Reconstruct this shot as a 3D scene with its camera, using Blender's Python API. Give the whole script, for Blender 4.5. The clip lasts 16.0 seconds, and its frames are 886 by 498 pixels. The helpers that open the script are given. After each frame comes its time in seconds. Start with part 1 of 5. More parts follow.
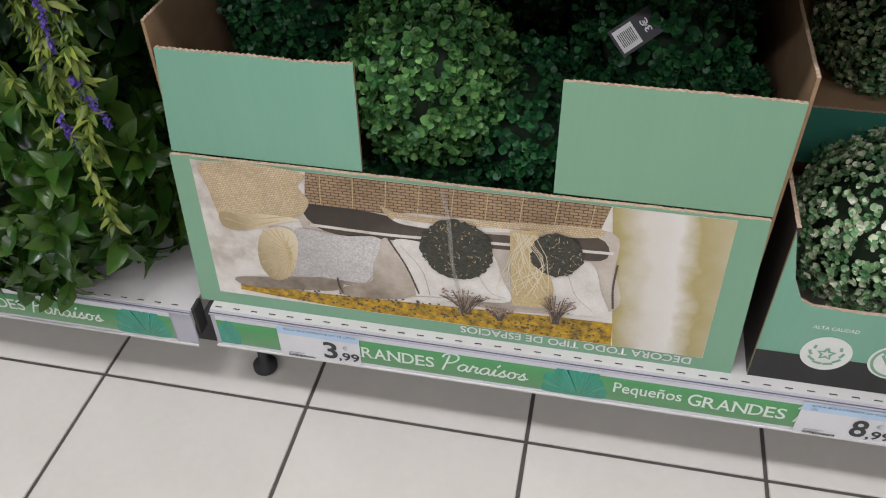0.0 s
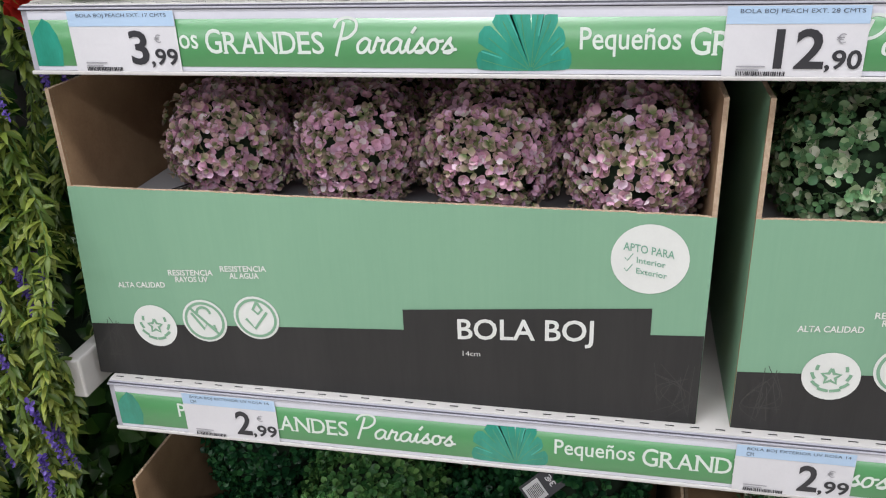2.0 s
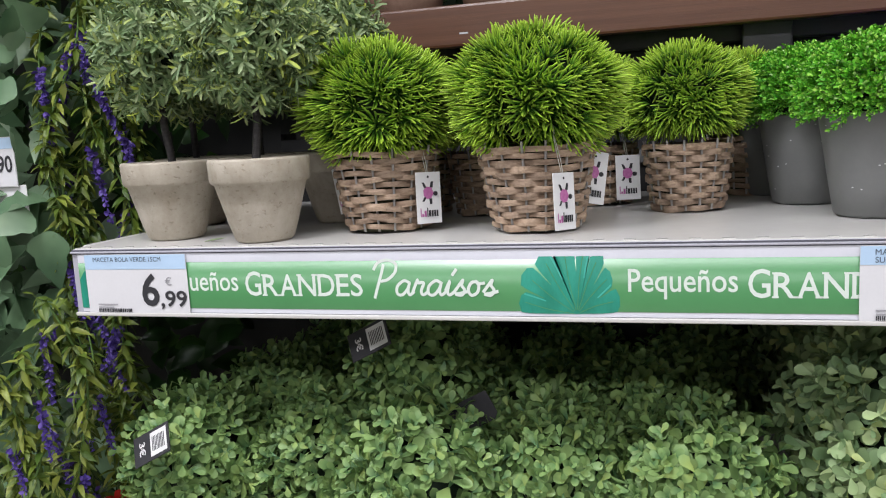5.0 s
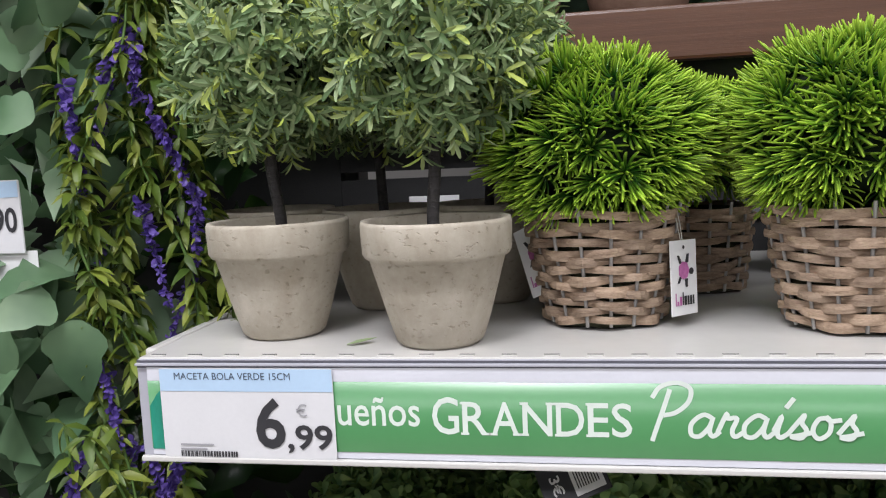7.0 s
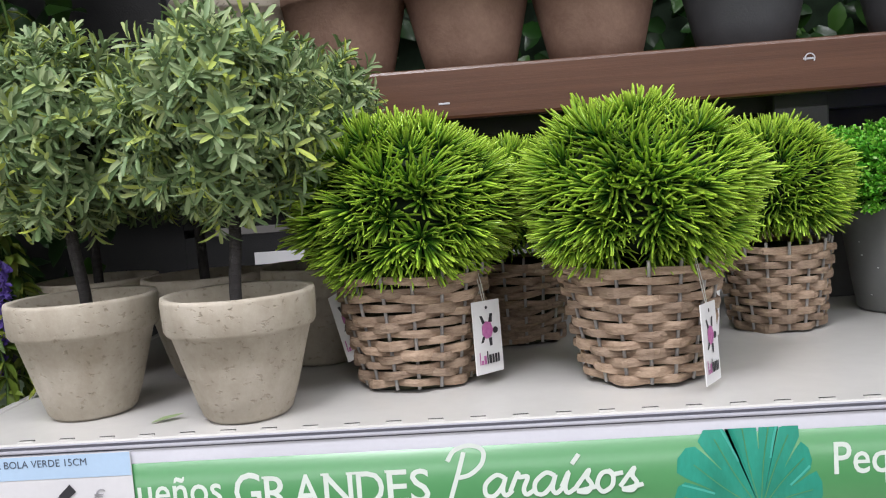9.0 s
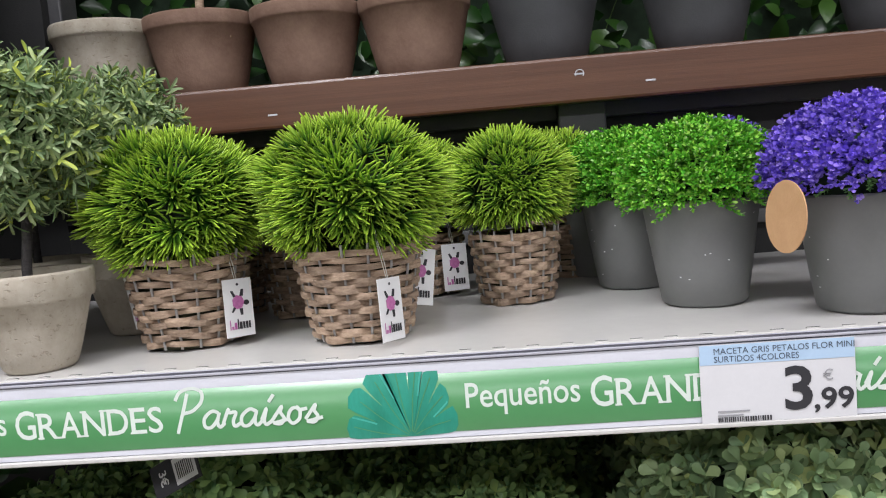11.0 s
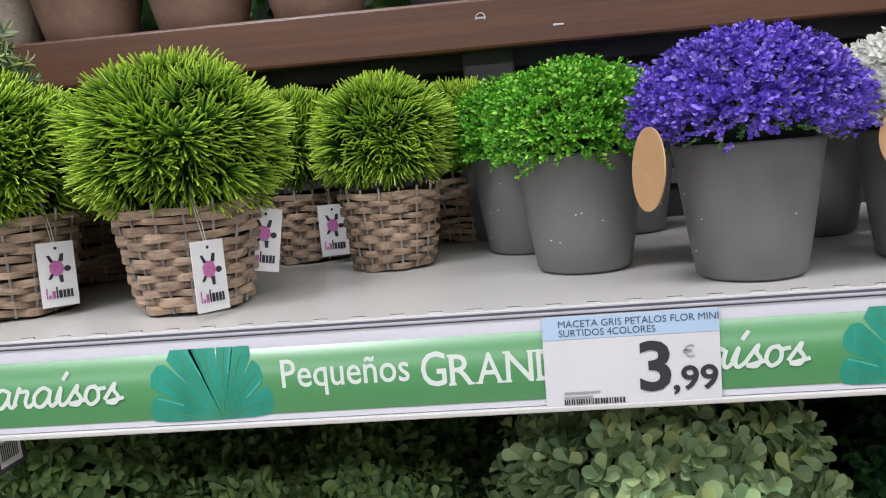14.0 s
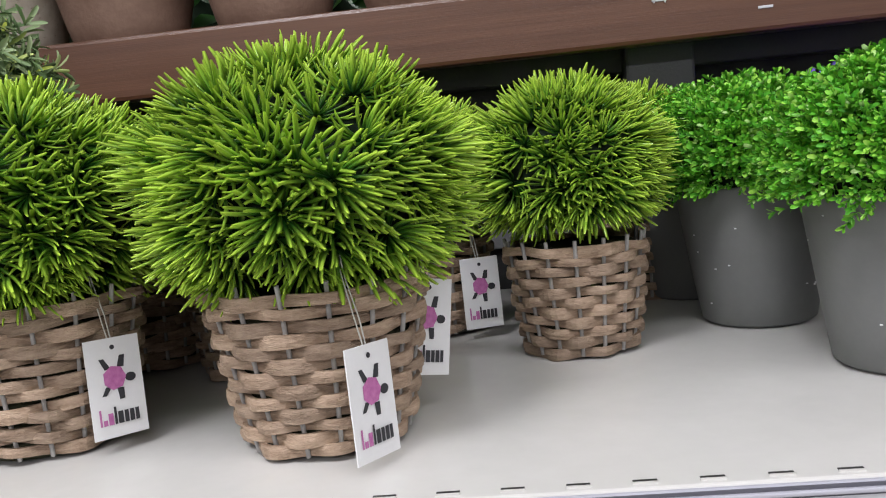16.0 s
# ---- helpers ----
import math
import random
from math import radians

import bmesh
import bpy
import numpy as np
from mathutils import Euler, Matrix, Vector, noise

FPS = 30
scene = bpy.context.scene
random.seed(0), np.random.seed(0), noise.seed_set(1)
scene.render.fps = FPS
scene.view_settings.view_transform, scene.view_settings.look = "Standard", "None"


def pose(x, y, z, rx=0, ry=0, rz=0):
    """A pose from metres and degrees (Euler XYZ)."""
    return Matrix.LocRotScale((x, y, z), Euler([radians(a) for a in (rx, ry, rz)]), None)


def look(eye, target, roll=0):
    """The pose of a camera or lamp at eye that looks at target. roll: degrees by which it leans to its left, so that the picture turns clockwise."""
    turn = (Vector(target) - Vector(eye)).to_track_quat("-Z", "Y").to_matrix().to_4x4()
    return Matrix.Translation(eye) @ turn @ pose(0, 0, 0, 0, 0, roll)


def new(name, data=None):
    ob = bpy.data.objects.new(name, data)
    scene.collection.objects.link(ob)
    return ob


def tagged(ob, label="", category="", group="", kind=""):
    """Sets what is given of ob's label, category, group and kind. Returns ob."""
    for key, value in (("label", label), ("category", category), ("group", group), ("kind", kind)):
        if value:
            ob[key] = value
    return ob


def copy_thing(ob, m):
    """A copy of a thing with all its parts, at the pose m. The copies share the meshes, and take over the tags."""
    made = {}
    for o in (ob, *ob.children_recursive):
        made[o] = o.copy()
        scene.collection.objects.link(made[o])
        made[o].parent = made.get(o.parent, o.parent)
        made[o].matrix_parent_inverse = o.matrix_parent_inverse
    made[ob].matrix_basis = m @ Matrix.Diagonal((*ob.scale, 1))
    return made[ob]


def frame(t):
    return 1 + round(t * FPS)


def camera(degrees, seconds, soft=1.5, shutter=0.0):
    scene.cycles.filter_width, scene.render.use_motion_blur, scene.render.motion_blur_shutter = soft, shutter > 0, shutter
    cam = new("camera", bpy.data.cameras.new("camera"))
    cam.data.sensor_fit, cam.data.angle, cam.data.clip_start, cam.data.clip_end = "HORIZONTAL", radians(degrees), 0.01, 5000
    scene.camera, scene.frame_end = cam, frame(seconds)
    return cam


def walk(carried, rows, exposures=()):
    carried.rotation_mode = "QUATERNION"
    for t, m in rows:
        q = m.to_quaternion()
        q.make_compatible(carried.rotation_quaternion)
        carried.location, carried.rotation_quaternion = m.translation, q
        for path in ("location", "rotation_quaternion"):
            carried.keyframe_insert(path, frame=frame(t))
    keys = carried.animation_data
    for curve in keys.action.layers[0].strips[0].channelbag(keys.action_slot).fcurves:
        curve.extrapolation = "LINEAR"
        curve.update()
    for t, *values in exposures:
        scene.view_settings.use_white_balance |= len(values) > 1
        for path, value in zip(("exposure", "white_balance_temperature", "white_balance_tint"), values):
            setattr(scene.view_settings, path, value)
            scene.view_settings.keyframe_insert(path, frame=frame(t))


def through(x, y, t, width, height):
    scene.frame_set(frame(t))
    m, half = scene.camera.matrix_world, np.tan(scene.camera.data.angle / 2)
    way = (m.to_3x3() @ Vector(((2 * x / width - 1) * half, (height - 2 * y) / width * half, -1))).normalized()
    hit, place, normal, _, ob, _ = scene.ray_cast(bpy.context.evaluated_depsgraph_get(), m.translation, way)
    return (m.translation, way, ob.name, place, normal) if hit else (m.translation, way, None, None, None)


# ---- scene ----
cam = camera(56.0, 16.0, soft=1.1)
PATH = [
    (0, (0.511, -0.765, 1.036), (0.188, 0.682, -0.307), -1.4),
    (0.5, (0.528, -0.767, 1.074), (0.185, 0.731, -0.206), -1.7),
    (1, (0.564, -0.777, 1.139), (0.181, 0.826, 0.007), -1.6),
    (1.5, (0.588, -0.771, 1.24), (0.197, 0.926, 0.256), -1.9),
    (2, (0.616, -0.776, 1.335), (0.216, 1.001, 0.507), -2.4),
    (2.5, (0.624, -0.789, 1.407), (0.208, 1.043, 0.72), -2.8),
    (3, (0.618, -0.786, 1.458), (0.22, 1.08, 0.858), -3.3),
    (3.5, (0.63, -0.78, 1.517), (0.247, 1.119, 1.018), -3.8),
    (4, (0.644, -0.785, 1.589), (0.24, 1.132, 1.185), -4.2),
    (4.5, (0.645, -0.767, 1.645), (0.155, 1.142, 1.308), -4.1),
    (5, (0.63, -0.719, 1.663), (0.057, 1.176, 1.377), -3.2),
    (7.5, (0.284, -0.489, 1.691), (-0.008, 1.479, 1.484), -2.8),
    (8, (0.303, -0.495, 1.695), (0.072, 1.483, 1.514), -3.2),
    (8.5, (0.346, -0.502, 1.708), (0.156, 1.481, 1.523), -3.6),
    (9, (0.384, -0.503, 1.711), (0.253, 1.485, 1.539), -4.2),
    (9.5, (0.426, -0.507, 1.711), (0.341, 1.483, 1.538), -4.5),
    (12, (0.748, -0.701, 1.689), (0.554, 1.281, 1.499), -4.8),
    (12.5, (0.795, -0.699, 1.685), (0.621, 1.284, 1.491), -5.0),
    (13, (0.819, -0.674, 1.681), (0.679, 1.311, 1.475), -4.9),
    (13.5, (0.819, -0.621, 1.674), (0.678, 1.361, 1.451), -4.9),
    (14, (0.747, -0.547, 1.675), (0.562, 1.427, 1.418), -4.8),
    (14.5, (0.666, -0.45, 1.687), (0.442, 1.52, 1.427), -5.3),
    (15, (0.613, -0.37, 1.693), (0.376, 1.599, 1.44), -5.5),
    (15.5, (0.589, -0.328, 1.697), (0.343, 1.643, 1.463), -5.8),
    (16, (0.592, -0.319, 1.699), (0.4, 1.659, 1.47), -5.7),
]
walk(cam, [(t, look(eye, target, roll)) for t, eye, target, roll in PATH], exposures=[(0.0, -0.13), (0.6, 0.0), (1.0, 0.05), (2.0, 0.03), (3.5, -0.05), (4.0, -0.13), (4.5, -0.11), (8.0, -0.08), (9.5, -0.06), (13.0, -0.11), (14.5, -0.26), (15.0, -0.38), (15.5, -0.30), (16.0, -0.10)])

# ---- world and light ----
world = bpy.data.worlds.new("store_air")
scene.world = world
world.use_nodes = True
world.node_tree.nodes["Background"].inputs["Color"].default_value = (1.0, 0.98, 0.95, 1)
world.node_tree.nodes["Background"].inputs["Strength"].default_value = 0.4


def tube_lamp(x, y, z, sx, sy, watts):
    """A long ceiling light of the store, shining down."""
    data = bpy.data.lights.new("ceiling_tube", "AREA")
    data.shape, data.size, data.size_y, data.energy = "RECTANGLE", sx, sy, watts
    data.color = (0.965, 0.957, 1.02)
    ob = new("ceiling_tube", data)
    ob.matrix_basis = pose(x, y, z)
    return ob


tube_lamp(0.08, -0.85, 3.15, 0.5, 0.35, 29)
tube_lamp(-1.5, -0.85, 3.15, 2.5, 0.35, 32)
tube_lamp(1.9, -0.85, 3.15, 2.9, 0.35, 40)
tube_lamp(0.3, -3.0, 3.15, 6.0, 0.35, 115)
tube_lamp(0.3, 1.6, 3.15, 6.0, 0.35, 14)


# ---- materials ----
def nodes_of(name):
    m = bpy.data.materials.new(name)
    m.use_nodes = True
    t = m.node_tree
    return m, t, t.nodes["Principled BSDF"]


def link(t, a, b):
    t.links.new(a, b)


def ramp(t, fac, stops):
    n = t.nodes.new("ShaderNodeValToRGB")
    while len(n.color_ramp.elements) < len(stops):
        n.color_ramp.elements.new(0.5)
    for e, (p, c) in zip(n.color_ramp.elements, stops):
        e.position, e.color = p, (*c, 1)
    link(t, fac, n.inputs["Fac"])
    return n.outputs["Color"]


def noise_fac(t, scale, detail=4.0, rough=0.6, stretch=None, seed=0.0):
    tc = t.nodes.new("ShaderNodeTexCoord")
    mp = t.nodes.new("ShaderNodeMapping")
    mp.inputs["Scale"].default_value = stretch or (1, 1, 1)
    mp.inputs["Location"].default_value = (seed, seed * 0.7, 0)
    link(t, tc.outputs["Object"], mp.inputs["Vector"])
    n = t.nodes.new("ShaderNodeTexNoise")
    n.inputs["Scale"].default_value, n.inputs["Detail"].default_value, n.inputs["Roughness"].default_value = scale, detail, rough
    link(t, mp.outputs["Vector"], n.inputs["Vector"])
    return n.outputs["Fac"]


def mixed(t, fac, a, b, mode="MIX"):
    n = t.nodes.new("ShaderNodeMix")
    n.data_type, n.blend_type = "RGBA", mode
    for s, v in (("Factor", fac), ("A", a), ("B", b)):
        sock = [i for i in n.inputs if i.name == s and (i.type == "VALUE" if s == "Factor" else i.type == "RGBA")][0]
        if isinstance(v, (int, float)):
            sock.default_value = v
        elif isinstance(v, tuple):
            sock.default_value = (*v, 1)
        else:
            link(t, v, sock)
    return [o for o in n.outputs if o.type == "RGBA"][0]


def bump(t, p, height, strength, dist=0.002):
    b = t.nodes.new("ShaderNodeBump")
    b.inputs["Strength"].default_value, b.inputs["Distance"].default_value = strength, dist
    link(t, height, b.inputs["Height"])
    link(t, b.outputs["Normal"], p.inputs["Normal"])


def surface(name, dark, light, scale=30.0, rough=0.6, metal=0.0, fine=400.0, relief=0.15, stretch=None, coat=0.0, by_object=0.0):
    """A plain surface with stains at one scale and grain at another."""
    m, t, p = nodes_of(name)
    a = noise_fac(t, scale, stretch=stretch)
    g = noise_fac(t, fine, 2.0, stretch=stretch, seed=3.0)
    c = ramp(t, a, [(0.3, dark), (0.7, light)])
    c = mixed(t, 0.25, c, ramp(t, g, [(0.3, dark), (0.7, light)]))
    if by_object:
        info = t.nodes.new("ShaderNodeObjectInfo")
        k = tuple(1 - by_object for _ in range(3))
        c = mixed(t, 1.0, c, ramp(t, info.outputs["Random"], [(0.0, k), (1.0, (1, 1, 1))]), "MULTIPLY")
    link(t, c, p.inputs["Base Color"])
    p.inputs["Roughness"].default_value, p.inputs["Metallic"].default_value = rough, metal
    p.inputs["Coat Weight"].default_value = coat
    p.inputs["Coat Roughness"].default_value = 0.12
    if relief:
        bump(t, p, g, relief)
    return m


def plain(name, colour, rough=0.5, coat=0.0):
    return surface(name, tuple(0.9 * c for c in colour), colour, 12.0, rough, 0.0, 300.0, 0.03, None, coat)


def leafy(name, stops, tip=None, rough=0.45, through=0.15, root=None, mottle=0.6):
    """Plastic foliage: each leaf has a shade of its own; tip and root tint its ends."""
    m, t, p = nodes_of(name)
    geo = t.nodes.new("ShaderNodeNewGeometry")
    c = ramp(t, geo.outputs["Random Per Island"], stops)
    at = t.nodes.new("ShaderNodeAttribute")
    at.attribute_name = "along"
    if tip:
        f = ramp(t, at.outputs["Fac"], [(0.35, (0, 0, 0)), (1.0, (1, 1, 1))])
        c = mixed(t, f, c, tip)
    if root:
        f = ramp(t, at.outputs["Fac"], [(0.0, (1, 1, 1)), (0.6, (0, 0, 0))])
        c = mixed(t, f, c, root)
    big = noise_fac(t, 28.0, 2.0)
    c = mixed(t, mottle, c, ramp(t, big, [(0.3, (0.55, 0.6, 0.55)), (0.7, (1.0, 1.0, 0.9))]), "MULTIPLY")
    link(t, c, p.inputs["Base Color"])
    p.inputs["Roughness"].default_value = rough
    p.inputs["Specular IOR Level"].default_value = 0.4
    if through:
        out = t.nodes["Material Output"]
        tr = t.nodes.new("ShaderNodeBsdfTranslucent")
        link(t, c, tr.inputs["Color"])
        mx = t.nodes.new("ShaderNodeMixShader")
        mx.inputs["Fac"].default_value = through
        link(t, p.outputs["BSDF"], mx.inputs[1])
        link(t, tr.outputs["BSDF"], mx.inputs[2])
        link(t, mx.outputs["Shader"], out.inputs["Surface"])
    return m


def weave(name, dark, light, across, up, rough=0.5):
    """A printed weave of small offset bars on a wall that faces -y."""
    m, t, p = nodes_of(name)
    tc = t.nodes.new("ShaderNodeTexCoord")
    sep = t.nodes.new("ShaderNodeSeparateXYZ")
    com = t.nodes.new("ShaderNodeCombineXYZ")
    link(t, tc.outputs["Object"], sep.inputs[0])
    link(t, sep.outputs["X"], com.inputs["X"])
    link(t, sep.outputs["Z"], com.inputs["Y"])
    b = t.nodes.new("ShaderNodeTexBrick")
    link(t, com.outputs[0], b.inputs["Vector"])
    b.inputs["Scale"].default_value = 1.0
    b.inputs["Brick Width"].default_value, b.inputs["Row Height"].default_value = across, up
    b.inputs["Mortar Size"].default_value, b.inputs["Mortar Smooth"].default_value = up * 0.16, 0.6
    b.inputs["Color1"].default_value, b.inputs["Color2"].default_value = (*light, 1), (*[0.75 * c for c in light], 1)
    b.inputs["Mortar"].default_value = (*dark, 1)
    c = mixed(t, 0.6, b.outputs["Color"], ramp(t, noise_fac(t, 14.0), [(0.3, (0.5, 0.48, 0.45)), (0.7, (1, 1, 1))]), "MULTIPLY")
    link(t, c, p.inputs["Base Color"])
    p.inputs["Roughness"].default_value = rough
    return m


def cement(name):
    """Pale cement with stains, fine pits and scrapes."""
    m, t, p = nodes_of(name)
    c = ramp(t, noise_fac(t, 22.0, 6.0, 0.7), [(0.25, (0.32, 0.28, 0.215)), (0.5, (0.42, 0.38, 0.31)), (0.75, (0.52, 0.475, 0.40))])
    pits = noise_fac(t, 190.0, 3.0, 0.55, (1, 1, 1.6), 5.0)
    hole = ramp(t, pits, [(0.29, (0, 0, 0)), (0.40, (1, 1, 1))])
    c = mixed(t, 1.0, c, ramp(t, pits, [(0.28, (0.82, 0.79, 0.75)), (0.40, (1, 1, 1))]), "MULTIPLY")
    c = mixed(t, 0.5, c, ramp(t, noise_fac(t, 60.0, 4.0, 0.6, (1, 1, 0.4), 9.0), [(0.35, (0.78, 0.75, 0.70)), (0.6, (1, 1, 1))]), "MULTIPLY")
    link(t, c, p.inputs["Base Color"])
    p.inputs["Roughness"].default_value = 0.92
    bump(t, p, mixed(t, 0.5, hole, noise_fac(t, 55.0, 5.0, 0.65, None, 2.0)), 0.6, 0.0022)
    return m


M_FLOOR = surface("floor_tile", (0.60, 0.57, 0.51), (0.68, 0.65, 0.59), 4.0, 0.28, 0, 60, 0.02, by_object=0.05)
M_GROUT = surface("grout", (0.05, 0.045, 0.04), (0.10, 0.09, 0.08), 20, 0.9)
M_WALL = surface("painted_wall", (0.34, 0.33, 0.32), (0.40, 0.39, 0.38), 2.0, 0.8)
M_METAL = surface("white_shelf_enamel", (0.53, 0.52, 0.495), (0.595, 0.585, 0.56), 6, 0.26, 0, 80, 0.02)
M_RAIL = surface("grey_rail_plastic", (0.37, 0.37, 0.42), (0.43, 0.43, 0.48), 14, 0.35, 0, 200, 0.02)
M_GROOVE = plain("dark_groove", (0.10, 0.10, 0.12), 0.5)
M_SLOT = plain("slot_black", (0.03, 0.03, 0.03), 0.7)
M_PERF = plain("slot_shadow", (0.018, 0.018, 0.018), 0.6)
M_UPRIGHT = surface("dark_upright", (0.05, 0.05, 0.055), (0.09, 0.09, 0.09), 10, 0.5)
M_BACK = surface("dark_back_panel", (0.012, 0.012, 0.013), (0.028, 0.028, 0.028), 5, 0.5)
M_PAPER = plain("strip_paper", (0.68, 0.69, 0.75), 0.35, 0.6)
M_GREEN = surface("strip_green", (0.055, 0.235, 0.075), (0.068, 0.262, 0.088), 9, 0.35, 0, 200, 0.01, None, 1.0)
M_GREEN.node_tree.nodes["Principled BSDF"].inputs["Coat Roughness"].default_value = 0.3
M_INK = plain("white_ink", (0.70, 0.77, 0.71), 0.4, 0.5)
M_TEAL = surface("printed_leaf_teal", (0.006, 0.19, 0.12), (0.02, 0.31, 0.22), 60, 0.35, 0, 500, 0.02, (1, 1, 0.3), 0.6)
M_TEAL2 = plain("printed_leaf_light", (0.06, 0.42, 0.33), 0.35, 0.6)
M_LABEL = plain("label_paper", (0.686, 0.686, 0.704), 0.45, 0.3)
M_SKY = plain("label_blue", (0.45, 0.612, 0.792), 0.45, 0.3)
M_BLACK = plain("black_ink", (0.03, 0.03, 0.035), 0.5)
M_NAVY = plain("label_ink", (0.07, 0.09, 0.13), 0.5)
M_GREYINK = plain("grey_ink", (0.35, 0.35, 0.37), 0.5)
M_KRAFT = surface("kraft_board", (0.26, 0.16, 0.085), (0.36, 0.235, 0.13), 25, 0.85, 0, 300, 0.2)
M_KEDGE = surface("torn_board_edge", (0.36, 0.25, 0.16), (0.52, 0.40, 0.29), 160, 0.9, 0, 500, 0.5)
M_BOXGREEN = surface("box_print_green", (0.189, 0.365, 0.238), (0.22, 0.408, 0.267), 7, 0.5, 0, 240, 0.04, (1, 1, 0.05))
M_BOXTEAL = surface("box_print_teal", (0.165, 0.365, 0.26), (0.20, 0.415, 0.295), 7, 0.5, 0, 240, 0.04, (1, 1, 0.05))
M_BOXDEEP = surface("box_print_deep_green", (0.03, 0.17, 0.12), (0.05, 0.22, 0.15), 9, 0.5)
M_BOXBLACK = surface("box_print_black", (0.0126, 0.0126, 0.0126), (0.0245, 0.0238, 0.0231), 18, 0.5, 0, 200, 0.08, (1, 1, 0.1))
M_BOXWHITE = plain("box_print_white", (0.74, 0.76, 0.72), 0.5)
M_PAD = surface("white_pad", (0.52, 0.53, 0.56), (0.62, 0.62, 0.64), 9, 0.8)
M_TAPE = plain("clear_tape", (0.45, 0.43, 0.38), 0.15, 0.8)
M_TAPE.node_tree.nodes["Principled BSDF"].inputs["Alpha"].default_value = 0.35
M_CREASE = plain("board_crease", (0.075, 0.075, 0.072), 0.25)
M_GREYBAND = surface("grey_steel_band", (0.10, 0.10, 0.10), (0.15, 0.15, 0.15), 8, 0.5)
M_CONC = cement("weathered_cement")
M_TERRA = surface("brown_terracotta", (0.15, 0.085, 0.058), (0.25, 0.16, 0.115), 22, 0.8, 0, 220, 0.3)
M_GREYPOT = surface("grey_plastic_pot", (0.142, 0.146, 0.142), (0.169, 0.173, 0.167), 20, 0.5, 0, 260, 0.05)
M_DARKPOT = surface("dark_grey_pot", (0.039, 0.0416, 0.0442), (0.0585, 0.0611, 0.065), 20, 0.6)
M_SOIL = surface("dark_moss", (0.02, 0.025, 0.012), (0.06, 0.06, 0.03), 120, 0.95, 0, 500, 0.8)
M_TRUNK = surface("black_wrapped_stem", (0.014, 0.012, 0.012), (0.05, 0.045, 0.045), 60, 0.6, 0, 300, 0.6, (1, 1, 5))
M_CANE = surface("wicker_cane", (0.25, 0.16, 0.10), (0.62, 0.46, 0.33), 75, 0.62, 0, 420, 0.6, (1, 1, 4), by_object=0.4)
M_STAKE = surface("grey_stake", (0.24, 0.23, 0.22), (0.46, 0.45, 0.43), 60, 0.7)
M_WOOD = surface("red_brown_wood", (0.0706, 0.0284, 0.0149), (0.137, 0.0616, 0.0336), 9, 0.32, 0, 90, 0.08, (0.35, 6, 14), 0.25)
M_TAG = plain("white_tag_card", (0.76, 0.76, 0.76), 0.5)
M_PINK = surface("pink_print", (0.36, 0.08, 0.26), (0.55, 0.20, 0.42), 300, 0.5)
M_DISC = surface("kraft_disc", (0.50, 0.29, 0.14), (0.58, 0.35, 0.18), 60, 0.75)
M_CORD = plain("clear_cord", (0.55, 0.55, 0.50), 0.3)
# Near-black so that gaps between leaves look deep: shade put into the core's colour.
M_CORE = surface("foliage_depth_shade", (0.006, 0.016, 0.006), (0.014, 0.034, 0.014), 80, 0.9)
M_GREENSTEM = plain("green_stem", (0.10, 0.19, 0.04), 0.5)

L_PEACH = leafy("pale_box_leaf", [(0.0, (0.104, 0.228, 0.104)), (0.45, (0.2, 0.347, 0.134)), (0.8, (0.313, 0.458, 0.164)), (1.0, (0.409, 0.524, 0.164))], tip=(0.296, 0.446, 0.164))
L_PEACHBIG = leafy("grey_box_leaf", [(0.0, (0.204, 0.325, 0.165)), (0.5, (0.326, 0.458, 0.224)), (0.85, (0.428, 0.544, 0.273)), (1.0, (0.509, 0.591, 0.232))])
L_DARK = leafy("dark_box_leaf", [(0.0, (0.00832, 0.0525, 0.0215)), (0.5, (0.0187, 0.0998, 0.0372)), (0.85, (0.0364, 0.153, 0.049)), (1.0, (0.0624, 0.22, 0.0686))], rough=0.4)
# Deep green leaf, darkened further so the shelf's shade sits in its colour.
L_DEEP = leafy("shaded_deep_green_leaf", [(0.0, (0.0048, 0.03, 0.0108)), (0.6, (0.012, 0.066, 0.018)), (1.0, (0.03, 0.12, 0.03))])
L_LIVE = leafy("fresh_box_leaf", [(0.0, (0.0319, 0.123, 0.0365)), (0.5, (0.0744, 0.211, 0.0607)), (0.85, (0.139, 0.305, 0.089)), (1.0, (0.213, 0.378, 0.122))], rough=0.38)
L_PINK = leafy("pink_petal", [(0.0, (0.5, 0.442, 0.27)), (0.2, (0.66, 0.421, 0.478)), (0.5, (0.84, 0.484, 0.666)), (0.8, (0.85, 0.569, 0.77)), (0.92, (0.85, 0.758, 0.811)), (1.0, (0.6, 0.653, 0.374))], mottle=0.25)
L_PINKLEAF = leafy("olive_leaflet", [(0.0, (0.078, 0.127, 0.036)), (0.6, (0.208, 0.241, 0.096)), (1.0, (0.416, 0.345, 0.24))], tip=(0.546, 0.368, 0.36))
L_FROST = leafy("frosted_leaflet", [(0.0, (0.123, 0.321, 0.14)), (0.35, (0.27, 0.47, 0.237)), (0.65, (0.611, 0.706, 0.462)), (1.0, (0.83, 0.83, 0.712))], mottle=0.35)
L_FROSTLEAF = leafy("blue_green_leaflet", [(0.0, (0.039, 0.137, 0.056)), (1.0, (0.182, 0.336, 0.152))])
